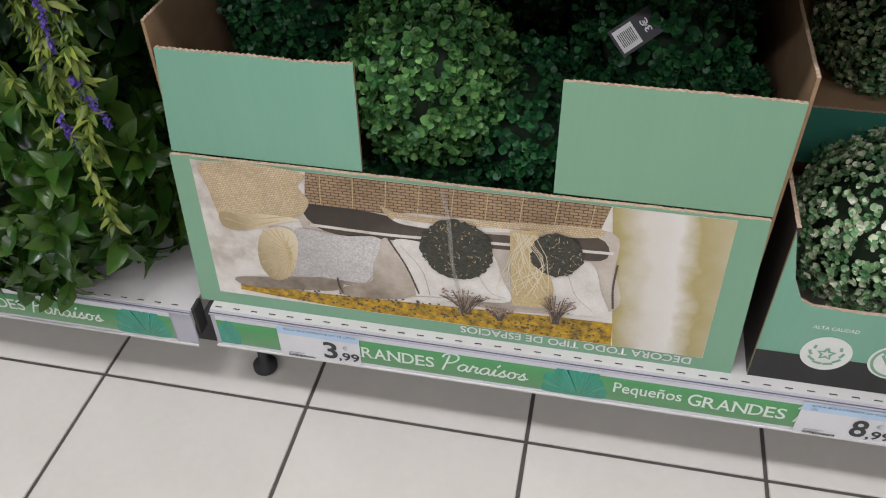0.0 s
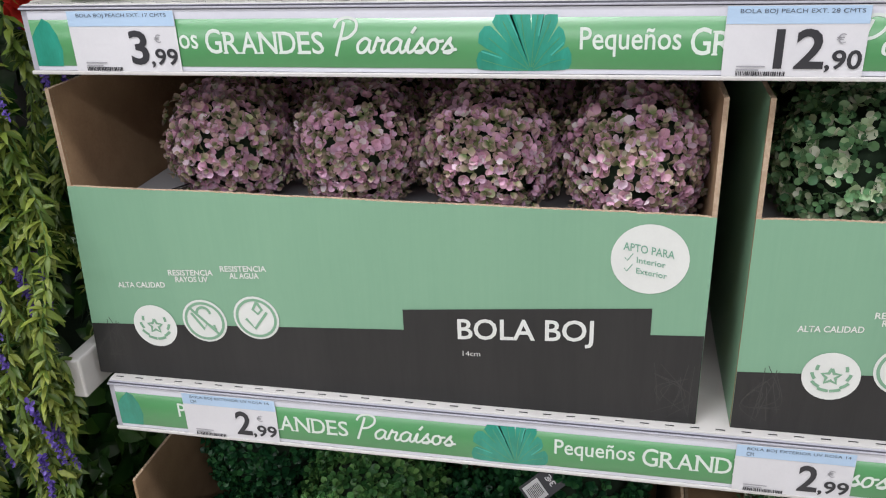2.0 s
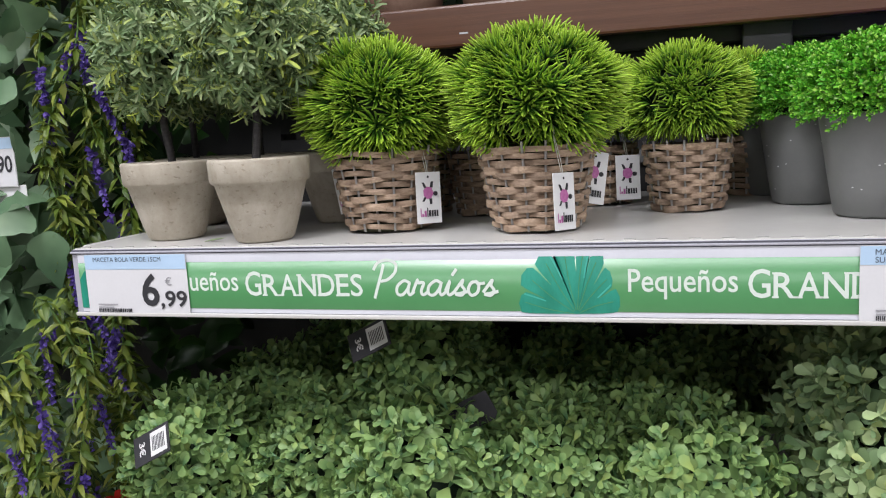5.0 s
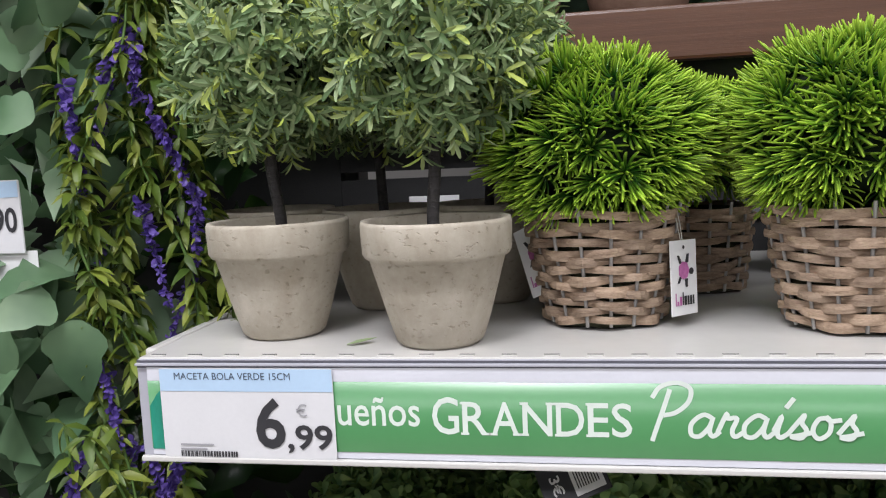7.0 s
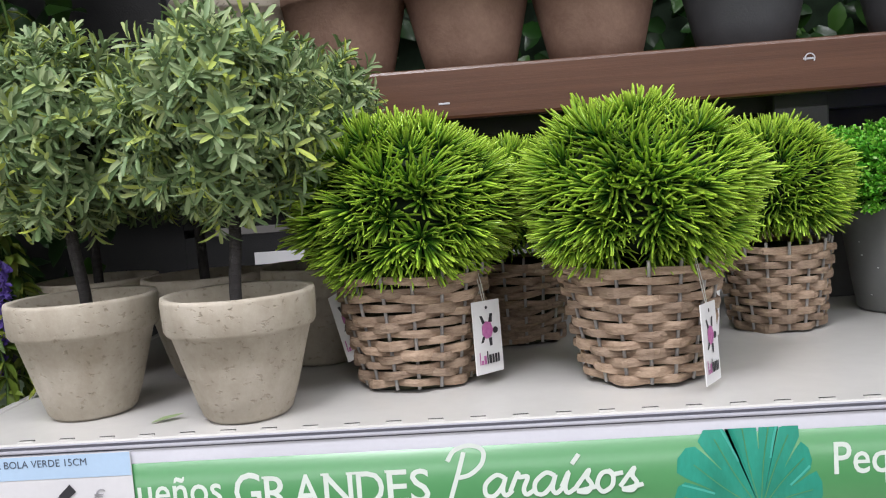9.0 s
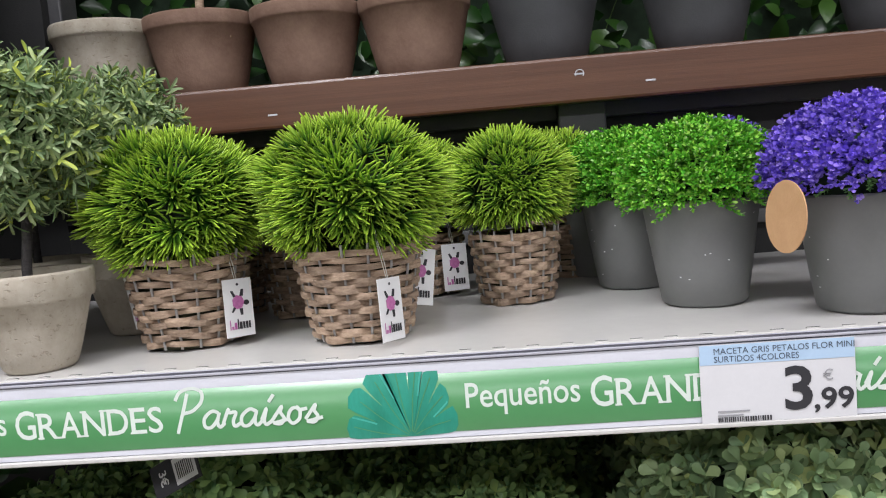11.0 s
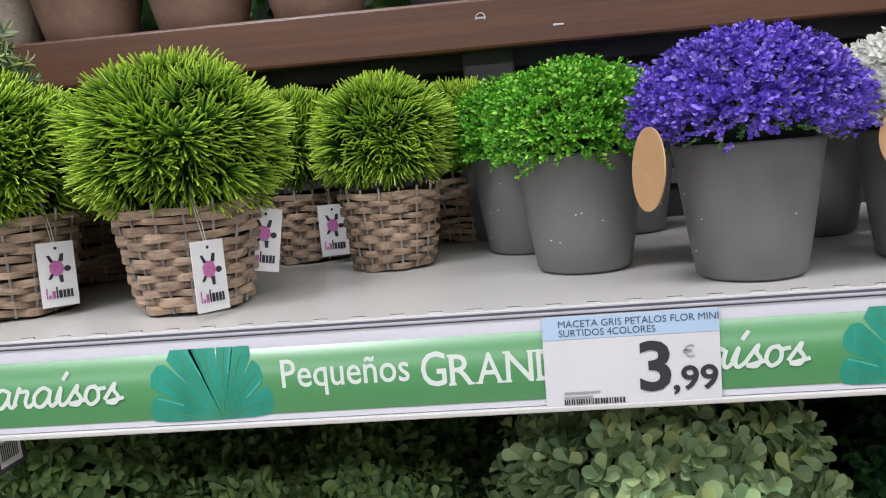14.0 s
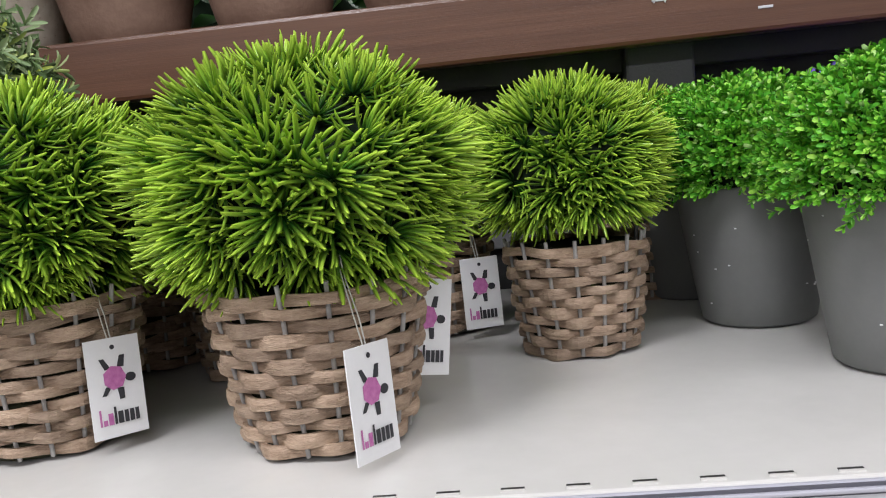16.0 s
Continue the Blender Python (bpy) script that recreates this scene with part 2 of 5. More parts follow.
L_ROSE = leafy("olive_needle_leaf", [(0.0, (0.116, 0.193, 0.0788)), (0.4, (0.233, 0.337, 0.156)), (0.75, (0.368, 0.452, 0.244)), (0.9, (0.446, 0.54, 0.156)), (1.0, (0.563, 0.655, 0.11))], rough=0.5, mottle=0.45)
# Lime tips are pigment; near-black roots put the dome's inner shade into colour.
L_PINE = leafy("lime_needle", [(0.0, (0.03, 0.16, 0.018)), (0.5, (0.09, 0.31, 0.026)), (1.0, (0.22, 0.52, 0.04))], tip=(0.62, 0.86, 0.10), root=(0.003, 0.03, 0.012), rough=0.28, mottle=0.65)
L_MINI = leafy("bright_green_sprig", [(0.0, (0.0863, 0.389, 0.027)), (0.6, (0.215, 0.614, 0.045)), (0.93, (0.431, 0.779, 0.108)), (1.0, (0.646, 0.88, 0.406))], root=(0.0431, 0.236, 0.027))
L_VIOLET = leafy("violet_floret", [(0.0, (0.118, 0.0702, 0.538)), (0.6, (0.254, 0.15, 0.867)), (1.0, (0.456, 0.333, 0.88))])
L_WHITE = leafy("white_floret", [(0.0, (0.78, 0.84, 0.66)), (0.3, (0.86, 0.87, 0.82)), (1.0, (0.88, 0.88, 0.86))], mottle=0.0, through=0.3)
L_MAGENTA = leafy("magenta_floret", [(0.0, (0.24, 0.012, 0.12)), (0.6, (0.408, 0.036, 0.228)), (1.0, (0.552, 0.108, 0.348))])
L_SPRIG = leafy("floret_foliage", [(0.0, (0.085, 0.238, 0.085)), (1.0, (0.289, 0.561, 0.17))])
L_VINE = leafy("vine_leaf", [(0.0, (0.0528, 0.106, 0.0153)), (0.6, (0.15, 0.211, 0.0305)), (1.0, (0.291, 0.332, 0.0609))])
L_LAV = leafy("lavender_floret", [(0.0, (0.07, 0.04, 0.28)), (1.0, (0.19, 0.12, 0.50))])
L_IVY = leafy("ivy_leaf", [(0.0, (0.07, 0.15, 0.075)), (0.6, (0.16, 0.27, 0.15)), (1.0, (0.32, 0.42, 0.30))], rough=0.5, root=(0.16, 0.26, 0.15))
L_LAUREL = leafy("laurel_leaf", [(0.0, (0.009, 0.036, 0.0072)), (0.6, (0.024, 0.078, 0.015)), (1.0, (0.06, 0.138, 0.024))], rough=0.3)
L_BUSH = leafy("pointed_leaf", [(0.0, (0.016, 0.0595, 0.00993)), (0.6, (0.0372, 0.107, 0.0138)), (1.0, (0.0803, 0.161, 0.0237))], rough=0.24, root=(0.064, 0.128, 0.0237))
L_RED = leafy("red_petal", [(0.0, (0.42, 0.012, 0.01)), (1.0, (0.62, 0.03, 0.02))])


from mathutils.geometry import tessellate_polygon

# ---- mesh helpers ----
def part(name, data, material, parent=None, label="", kind=""):
    """Links a bmesh or mesh, built in the world's metres, as one object under a thing or a part."""
    if isinstance(data, bmesh.types.BMesh):
        me = bpy.data.meshes.new(name)
        bmesh.ops.recalc_face_normals(data, faces=data.faces)
        data.to_mesh(me)
        data.free()
    else:
        me = data
    if material and not me.materials:
        me.materials.append(material)
    ob = new(name, me)
    if parent:
        ob.parent = parent
        ob.matrix_parent_inverse = whole(parent).inverted()
    if label or kind:
        tagged(ob, label, kind=kind)
    return ob


def whole(ob):
    """The world matrix, without waiting for an update."""
    m = ob.matrix_basis.copy()
    if ob.parent:
        m = whole(ob.parent) @ ob.matrix_parent_inverse @ m
    return m


def thing(name, at, label, category, group="", kind=""):
    ob = new(name)
    ob.empty_display_size = 0.02
    ob.matrix_basis = pose(*at)
    return tagged(ob, label, category, group, kind)


def block(x0, x1, y0, y1, z0, z1, bevel=0.0, bm=None):
    bm = bm or bmesh.new()
    r = bmesh.ops.create_cube(bm, size=1.0, matrix=Matrix.Translation(((x0 + x1) / 2, (y0 + y1) / 2, (z0 + z1) / 2)) @ Matrix.Diagonal((x1 - x0, y1 - y0, z1 - z0, 1)))
    if bevel:
        es = list({e for v in r["verts"] for e in v.link_edges})
        bmesh.ops.bevel(bm, geom=es, offset=bevel, segments=2, affect="EDGES", profile=0.5)
    return bm


def smooth(me):
    me.polygons.foreach_set("use_smooth", [True] * len(me.polygons))
    return me


def mesh_of(name, verts, faces, along=None, slots=None):
    me = bpy.data.meshes.new(name)
    me.from_pydata(verts if isinstance(verts, list) else verts.tolist(), [], faces if isinstance(faces, list) else faces.tolist())
    if along is not None:
        a = me.attributes.new("along", "FLOAT", "POINT")
        a.data.foreach_set("value", np.asarray(along, dtype=np.float32))
    if slots is not None:
        me.polygons.foreach_set("material_index", slots)
    me.update()
    return smooth(me)


def lathe(profile, seg=48, at=(0, 0, 0), wobble=0.0, seed=0):
    """A turned shape from (radius, height) pairs."""
    rng = np.random.RandomState(seed)
    ph = rng.uniform(0, 6.28, 3)
    th = np.arange(seg) * 2 * np.pi / seg
    V, F = [], []
    for i, (r, z) in enumerate(profile):
        rr = r * (1 + wobble * (np.sin(2 * th + ph[0]) + 0.5 * np.sin(3 * th + ph[1] + z * 20)))
        V += [(at[0] + a * math.cos(b), at[1] + a * math.sin(b), at[2] + z) for a, b in zip(rr, th)]
        if i:
            o = (i - 1) * seg
            F += [(o + k, o + (k + 1) % seg, o + seg + (k + 1) % seg, o + seg + k) for k in range(seg)]
    F.append(tuple(range(seg))[::-1])
    F.append(tuple((len(profile) - 1) * seg + k for k in range(seg)))
    me = mesh_of("turned", V, F)
    return me


def tube(points, radius, sides=6, taper=1.0):
    """A round bar along points."""
    P = np.array(points, float)
    T = np.gradient(P, axis=0)
    T /= np.linalg.norm(T, axis=1)[:, None] + 1e-9
    V, F, A = [], [], []
    ref = np.array([0.31, 0.9, 0.27])
    for i, (p, d) in enumerate(zip(P, T)):
        a = np.cross(d, ref)
        a /= np.linalg.norm(a) + 1e-9
        b = np.cross(d, a)
        r = radius * (1 + (taper - 1) * i / (len(P) - 1))
        for k in range(sides):
            w = 2 * math.pi * k / sides
            V.append(tuple(p + r * (a * math.cos(w) + b * math.sin(w))))
            A.append(i / (len(P) - 1))
        if i:
            o = (i - 1) * sides
            F += [(o + k, o + (k + 1) % sides, o + sides + (k + 1) % sides, o + sides + k) for k in range(sides)]
    return mesh_of("bar", V, F, A)


# ---- foliage helpers ----
def leaf(shape, length, width, fold=0.2, curl=0.2):
    """One leaf along +x, facing +z: (verts, faces, along) from (u, half width) pairs."""
    V, F, A = [], [], []
    for u, w in shape:
        z = -curl * length * u * u
        V += [(u * length, -w * width, z + fold * w * width), (u * length, 0, z), (u * length, w * width, z + fold * w * width)]
        A += [u] * 3
    for i in range(len(shape) - 1):
        o = 3 * i
        F += [(o, o + 3, o + 4, o + 1), (o + 1, o + 4, o + 5, o + 2)]
    return np.array(V), np.array(F), np.array(A)


def needle(length, width, curl):
    """A thin needle with a raised ridge along +x."""
    V, F, A = [], [], []
    for u, w in ((0, 0.6), (0.4, 1.0), (0.8, 0.9), (1.0, 0.35)):
        z = curl * length * u * u
        V += [(u * length, -w * width, z), (u * length, 0, z + width * 0.9), (u * length, w * width, z)]
        A += [u] * 3
    for i in range(3):
        o = 3 * i
        F += [(o, o + 3, o + 4, o + 1), (o + 1, o + 4, o + 5, o + 2), (o, o + 2, o + 5, o + 3)]
    return np.array(V), np.array(F), np.array(A)


def bent_needle(length, width, bend):
    """A blunt needle along +x that bends towards +z by so many degrees, with a ridge and a rounded tip."""
    V, F, A = [], [], []
    x = z = 0.0
    widths = (0.55, 0.8, 1.0, 1.0, 0.9, 0.5)
    for i, w in enumerate(widths):
        a = radians(bend) * i / 5
        V += [(x, -w * width, z), (x - math.sin(a) * width * 0.8 * w, 0, z + math.cos(a) * width * 0.8 * w), (x, w * width, z)]
        A += [i / 5] * 3
        st = length / 5 * (0.7 if i == 4 else 1.06)
        x, z = x + st * math.cos(a), z + st * math.sin(a)
    for i in range(5):
        o = 3 * i
        F += [(o, o + 3, o + 4, o + 1), (o + 1, o + 4, o + 5, o + 2), (o, o + 2, o + 5, o + 3)]
    return np.array(V), np.array(F), np.array(A)


def frames(dirs, rng, up=None):
    """Rotation matrices whose x runs along dirs, rolled at random or with z near up."""
    d = np.asarray(dirs, float)
    d = d / np.linalg.norm(d, axis=1)[:, None]
    ref = rng.normal(size=d.shape) if up is None else np.broadcast_to(np.asarray(up, float), d.shape) + rng.normal(size=d.shape) * 0.25
    y = np.cross(ref, d)
    y /= np.linalg.norm(y, axis=1)[:, None] + 1e-9
    z = np.cross(d, y)
    return np.stack([d, y, z], axis=2)


def scatter(piece, origins, rots, scales):
    """Copies of one piece, joined: verts, faces, along."""
    V, F, A = piece
    n = len(origins)
    W = np.einsum("nij,vj->nvi", rots, V) * np.asarray(scales)[:, None, None] + np.asarray(origins)[:, None, :]
    G = F[None] + (np.arange(n) * len(V))[:, None, None]
    return W.reshape(-1, 3), G.reshape(-1, F.shape[1]), np.tile(A, n)


def joined(pieces):
    Vs, Fs, As, o = [], [], [], 0
    for V, F, A in pieces:
        Vs.append(V), Fs.append(F + o), As.append(A)
        o += len(V)
    return np.concatenate(Vs), np.concatenate(Fs), np.concatenate(As)


def sphere_dirs(n, rng, low=-1.0, jitter=0.12):
    i = np.arange(n) + 0.5
    z = 1 - (1 - low) * i / n
    a = np.pi * (1 + 5 ** 0.5) * i
    s = np.sqrt(np.maximum(0, 1 - z * z))
    d = np.stack([s * np.cos(a), s * np.sin(a), z], 1) + rng.normal(size=(n, 3)) * jitter
    return d / np.linalg.norm(d, axis=1)[:, None]


OBOVATE = ((0, 0.12), (0.4, 0.55), (0.72, 1.0), (0.93, 0.7), (1.0, 0.2))
ROUND = ((0, 0.15), (0.35, 0.85), (0.7, 1.0), (1.0, 0.35))
LANCE = ((0, 0.25), (0.4, 1.0), (0.75, 0.7), (1.0, 0.08))
BLUNT = ((0, 0.35), (0.3, 0.85), (0.72, 1.0), (0.94, 0.65), (1.0, 0.25))
OVATE = ((0, 0.1), (0.18, 0.62), (0.42, 1.0), (0.68, 0.82), (0.88, 0.4), (1.0, 0.03))
POINTED = ((0, 0.1), (0.2, 0.7), (0.45, 1.0), (0.75, 0.6), (1.0, 0.03))


def sprig(rng, shape, stem, pairs, length, width, fold=0.25, curl=0.15, open_angle=55, top=0.6, whorl=2):
    """A stem along +x with whorls of leaves."""
    out = []
    for k in range(pairs):
        u = 0.15 + 0.85 * k / max(1, pairs - 1)
        spin = rng.uniform(0, 6.28)
        for s in range(whorl):
            a = radians(open_angle * (1.15 - 0.55 * u) + rng.normal() * 8)
            w = spin + 2 * math.pi * s / whorl + rng.normal() * 0.2
            d = np.array([[math.cos(a), math.sin(a) * math.cos(w), math.sin(a) * math.sin(w)]])
            sc = (1 - (1 - top) * u) * rng.uniform(0.8, 1.15)
            out.append(scatter(leaf(shape, length, width, fold, curl), [[u * stem, 0, 0]], frames(d, rng, (1, 0, 0)), [sc]))
    return joined(out)


def clump(n, radius, rng, kinds, depth=0.75, low=-1.0, jitter=0.12, squash=1.0, lean=0.35, size=(0.8, 1.2), up=0.0):
    """Sprigs all over a ball: (verts, faces, along)."""
    d = sphere_dirs(n, rng, low, jitter)
    pick = rng.randint(len(kinds), size=n)
    out = []
    for k, piece in enumerate(kinds):
        q = d[pick == k]
        if not len(q):
            continue
        o = q * radius * depth * rng.uniform(0.9, 1.06, (len(q), 1))
        t = q + rng.normal(size=q.shape) * lean + np.array([0, 0, up])
        out.append(scatter(piece, o, frames(t, rng), rng.uniform(*size, len(q))))
    V, F, A = joined(out)
    return V * np.array([1, 1, squash]), F, A


def core_mesh(radius, squash=1.0, centre=(0, 0, 0)):
    bm = bmesh.new()
    bmesh.ops.create_icosphere(bm, subdivisions=2, radius=radius)
    for v in bm.verts:
        v.co *= 1 + 0.05 * noise.noise(v.co * 40)
        v.co.z *= squash
        v.co += Vector(centre)
    me = bpy.data.meshes.new("core")
    bm.to_mesh(me)
    bm.free()
    return smooth(me)


def foliage(name, piece, material, parent, centre=(0, 0, 0), label=""):
    V, F, A = piece
    return part(name, mesh_of(name, V + np.array(centre), F, A), material, parent, label, "stuff")


def words(name, body, x0, x1, z0, z1, y, material, parent, bold=0.0, turned=False, slant=0.0, label=""):
    """Lettering in the built-in font, fitted into a rectangle that faces -y."""
    cu = bpy.data.curves.new(name, "FONT")
    cu.body, cu.offset, cu.resolution_u = body, bold, 3
    tmp = bpy.data.objects.new(name, cu)
    scene.collection.objects.link(tmp)
    bpy.context.view_layer.update()
    me = bpy.data.meshes.new_from_object(tmp.evaluated_get(bpy.context.evaluated_depsgraph_get()))
    bpy.data.objects.remove(tmp)
    co = np.zeros(len(me.vertices) * 3)
    me.vertices.foreach_get("co", co)
    co = co.reshape(-1, 3)
    lo, hi = co.min(0), co.max(0)
    u, v = (co[:, 0] - lo[0]) / (hi[0] - lo[0]), (co[:, 1] - lo[1]) / (hi[1] - lo[1])
    if turned:
        u, v = 1 - u, 1 - v
    X = x0 + u * (x1 - x0)
    out = np.stack([X, np.full(len(u), y), z0 + v * (z1 - z0) + slant * (X - x0)], 1)
    me.vertices.foreach_set("co", out.ravel())
    me.materials.clear()
    me.update()
    return part(name, me, material, parent, label)


def flat(name, outline, y, material, parent, label=""):
    """A flat print, facing -y, from its outline of (x, z)."""
    me = bpy.data.meshes.new(name)
    tris = tessellate_polygon([[Vector((x, z, 0)) for x, z in outline]])
    me.from_pydata([(x, y, z) for x, z in outline], [], [tuple(t) for t in tris])
    me.update()
    return part(name, me, material, parent, label)


def disc(cx, cz, rx, rz=None, n=28, wob=0.0, seed=0):
    rng = np.random.RandomState(seed)
    rz = rz or rx
    return [(cx + rx * math.cos(2 * math.pi * k / n) * (1 + wob * rng.normal()), cz + rz * math.sin(2 * math.pi * k / n) * (1 + wob * rng.normal())) for k in range(n)]


def rect(x0, x1, z0, z1):
    return [(x0, z0), (x1, z0), (x1, z1), (x0, z1)]


def ribbon(points, width, closed=False):
    """Outline strokes: a flat band of even width along (x, z) points, as quads."""
    P = np.array(points, float)
    out = []
    for i in range(len(P) - 1):
        out.append((P[i], P[i + 1]))
    T = np.gradient(P, axis=0)
    T /= np.linalg.norm(T, axis=1)[:, None] + 1e-9
    N = np.stack([-T[:, 1], T[:, 0]], 1) * width / 2
    return P + N, P - N


def curve_through(points, n=8):
    """A smooth line through points (Catmull-Rom)."""
    P = [np.array(p, float) for p in points]
    P = [2 * P[0] - P[1]] + P + [2 * P[-1] - P[-2]]
    out = []
    for i in range(1, len(P) - 2):
        for k in range(n):
            t = k / n
            a, b, c, d = P[i - 1], P[i], P[i + 1], P[i + 2]
            out.append(0.5 * (2 * b + (c - a) * t + (2 * a - 5 * b + 4 * c - d) * t * t + (3 * b - a - 3 * c + d) * t ** 3))
    out.append(P[-2])
    return out


def strokes(name, lines, width, y, material, parent, label=""):
    V, F = [], []
    for line in lines:
        a, b = ribbon(line, width)
        o = len(V)
        for p, q in zip(a, b):
            d = y - 1e-6 * len(V)
            V += [(p[0], d, p[1]), (q[0], d, q[1])]
        F += [(o + 2 * i, o + 2 * i + 1, o + 2 * i + 3, o + 2 * i + 2) for i in range(len(a) - 1)]
    return part(name, mesh_of(name, V, F), material, parent, label)


# ---- the store round it ----
X0, X1 = 0.0, 1.40
SHELF_TOPS = (0.187, 0.774, 1.229, 1.563)
FRONTS = (-0.035, -0.003, 0.0, 0.0)
BACK = 0.50
DECK = 0.004

tagged(part("floor", block(-4, 5, -4.2, 3.0, -0.05, -0.003), M_GROUT), "dark grout bed under the pale floor tiles", "floor", kind="structure")
FLOOR = bpy.data.objects["floor"]
# Unseen ceiling and walls, added to close the room and even the bounced light.
tagged(part("ceiling", block(-4, 5, -4.2, 3.0, 3.3, 3.4), M_WALL), "plain unseen ceiling added to even the light", "ceiling", kind="structure")
for nm, b in (("wall_south", (-4, 5, -4.3, -4.2, 0, 3.3)), ("wall_north", (-4, 5, 3.0, 3.1, 0, 3.3)), ("wall_west", (-4.1, -4, -4.2, 3.0, 0, 3.3)), ("wall_east", (5, 5.1, -4.2, 3.0, 0, 3.3))):
    tagged(part(nm, block(*b), M_WALL), "plain unseen wall added to even the light", "wall", kind="structure")


# ---- shelving ----
def slots_row(x0, x1, y, z, step=0.0268, size=0.0098):
    bm = bmesh.new()
    x = x0 + 0.0072
    while x + size < x1:
        block(x, x + size, y, y + 0.0017, z, z + 0.0006, bm=bm)
        x += step
    return bm


def shelf(parent, x0, x1, top, front, back):
    """A steel shelf board with a folded front, grooves and a row of slots."""
    s = part("shelf", block(x0, x1, front + 0.004, back, top - 0.036, top - DECK, 0.0015), M_METAL, parent)
    part("front_rail", block(x0 + 0.001, x1, front, front + 0.0038, top - 0.073, top - DECK - 0.0006, 0.0012), M_RAIL, s, "grey plastic price rail")
    part("rail_lip", block(x0 + 0.001, x1, front - 0.004, front - 0.0002, top - 0.0745, top - 0.0705, 0.001), M_METAL, s)
    part("rail_lip", block(x0 + 0.001, x1, front - 0.0028, front - 0.0002, top - 0.0084, top - 0.0064, 0.0006), M_RAIL, s)
    part("groove", block(x0 + 0.002, x1, front - 0.0010, front - 0.0002, top - 0.0062, top - 0.0048), M_GROOVE, s)
    part("groove", block(x0 + 0.002, x1, front - 0.0010, front - 0.0002, top - 0.0098, top - 0.0086), M_GROOVE, s)
    lips, x = bmesh.new(), x0 + 0.0072
    while x + 0.0098 < x1:
        block(x - 0.0003, x + 0.0101, front + 0.0081, front + 0.0092, top - DECK - 0.0002, top - DECK + 0.0007, bm=lips)
        x += 0.0268
    part("slot_rim", lips, M_METAL, s, kind="stuff")
    part("perforation", slots_row(x0, x1, front + 0.0095, top - DECK + 0.0001), M_PERF, s, kind="stuff")
    return s


UNIT = thing("shelf_unit", (X0, 0, 0), "white steel store shelving with four price-railed shelves", "shelving")
for top, front in zip(SHELF_TOPS, FRONTS):
    shelf(UNIT, X0 + 0.004, X1, top, front, BACK)
part("back_panel", block(X0, X1, BACK + 0.002, BACK + 0.02, 0.1, 1.658), M_BACK, UNIT)
part("back_rail", block(X0, X1, BACK + 0.002, BACK + 0.03, 1.668, 1.775), M_BACK, UNIT)
part("back_band", block(0.40, X1, BACK - 0.006, BACK + 0.0015, 1.70, 1.722, 0.001), M_GREYBAND, UNIT)
part("back_band", block(0.40, X1, BACK - 0.006, BACK + 0.0015, 1.60, 1.618, 0.001), M_GREYBAND, UNIT)
for x in (X0 - 0.018, 0.70, X1 + 0.002):
    part("upright", block(x, x + 0.035, BACK + 0.022, BACK + 0.07, 0.0, 2.3, 0.003), M_UPRIGHT, UNIT)
for top in SHELF_TOPS[1:]:
    part("bracket", block(X0 - 0.006, X0 + 0.003, 0.03, BACK, top - 0.06, top - 0.004, 0.002), M_METAL, UNIT)
part("base_plinth", block(X0, X1, 0.06, 0.08, 0.0, 0.11), M_UPRIGHT, UNIT)
for x in (0.04, 1.3):
    foot = part("foot", lathe([(0.016, 0.0), (0.019, 0.004), (0.019, 0.013), (0.008, 0.02), (0.007, 0.1)], 20, (x, 0.02, 0)), M_SLOT, UNIT, "black levelling foot")
    part("foot_plate", block(x - 0.03, x + 0.03, 0.0, 0.05, 0.085, 0.11, 0.004), M_UPRIGHT, UNIT)

LEFT = thing("shelf_unit", (-0.8, 0, 0), "white steel base shelf of the next bay", "shelving")
shelf(LEFT, -0.95, -0.026, 0.178, -0.035, BACK)
part("back_panel", block(-0.95, X0 - 0.0005, BACK + 0.002, BACK + 0.02, 0.1, 2.3), M_BACK, LEFT)
part("base_plinth", block(-0.95, -0.03, 0.06, 0.08, 0.0, 0.10), M_UPRIGHT, LEFT)
part("bracket", block(-0.045, -0.024, -0.01, 0.10, 0.745, 0.80, 0.003), M_METAL, LEFT)
part("end_clip", block(-0.028, -0.022, -0.03, -0.005, 0.12, 0.175, 0.002), M_SLOT, LEFT)

WOODSHELF = thing("wooden_shelf", (0.6, 0.5, 1.768), "red-brown stained wooden upper shelf board", "shelf")
part("board", block(-0.02, 1.9, 0.425, 0.95, 1.807, 1.826, 0.002), M_WOOD, WOODSHELF)
part("front_beam", block(-0.02, 1.9, 0.403, 0.4248, 1.7715, 1.828, 0.004), M_WOOD, WOODSHELF)
part("support_rail", block(-0.02, 1.9, 0.47, 0.50, 1.755, 1.806, 0.002), M_UPRIGHT, WOODSHELF)
for x in (0.695, 1.2):
    part("bracket", block(x, x + 0.06, 0.44, 0.468, 1.70, 1.8065, 0.003), M_UPRIGHT, WOODSHELF)
for x, z, s in ((0.721, 1.806, 0.006), (0.806, 1.791, 0.006), (0.337, 1.789, 0.006), (1.13, 1.80, 0.006)):
    part("staple", block(x - s, x + s, 0.4022, 0.4045, z - 0.001, z + 0.0012, 0.0004), M_PAD, WOODSHELF, "pale metal staple")
hook = [(0.721 + 0.005 * math.cos(a), 0.4, 1.806 + 0.005 * math.sin(a)) for a in np.linspace(-0.6, 3.6, 12)]
part("hook", tube(hook, 0.0007, 5), M_PAD, WOODSHELF, "small pale hook")


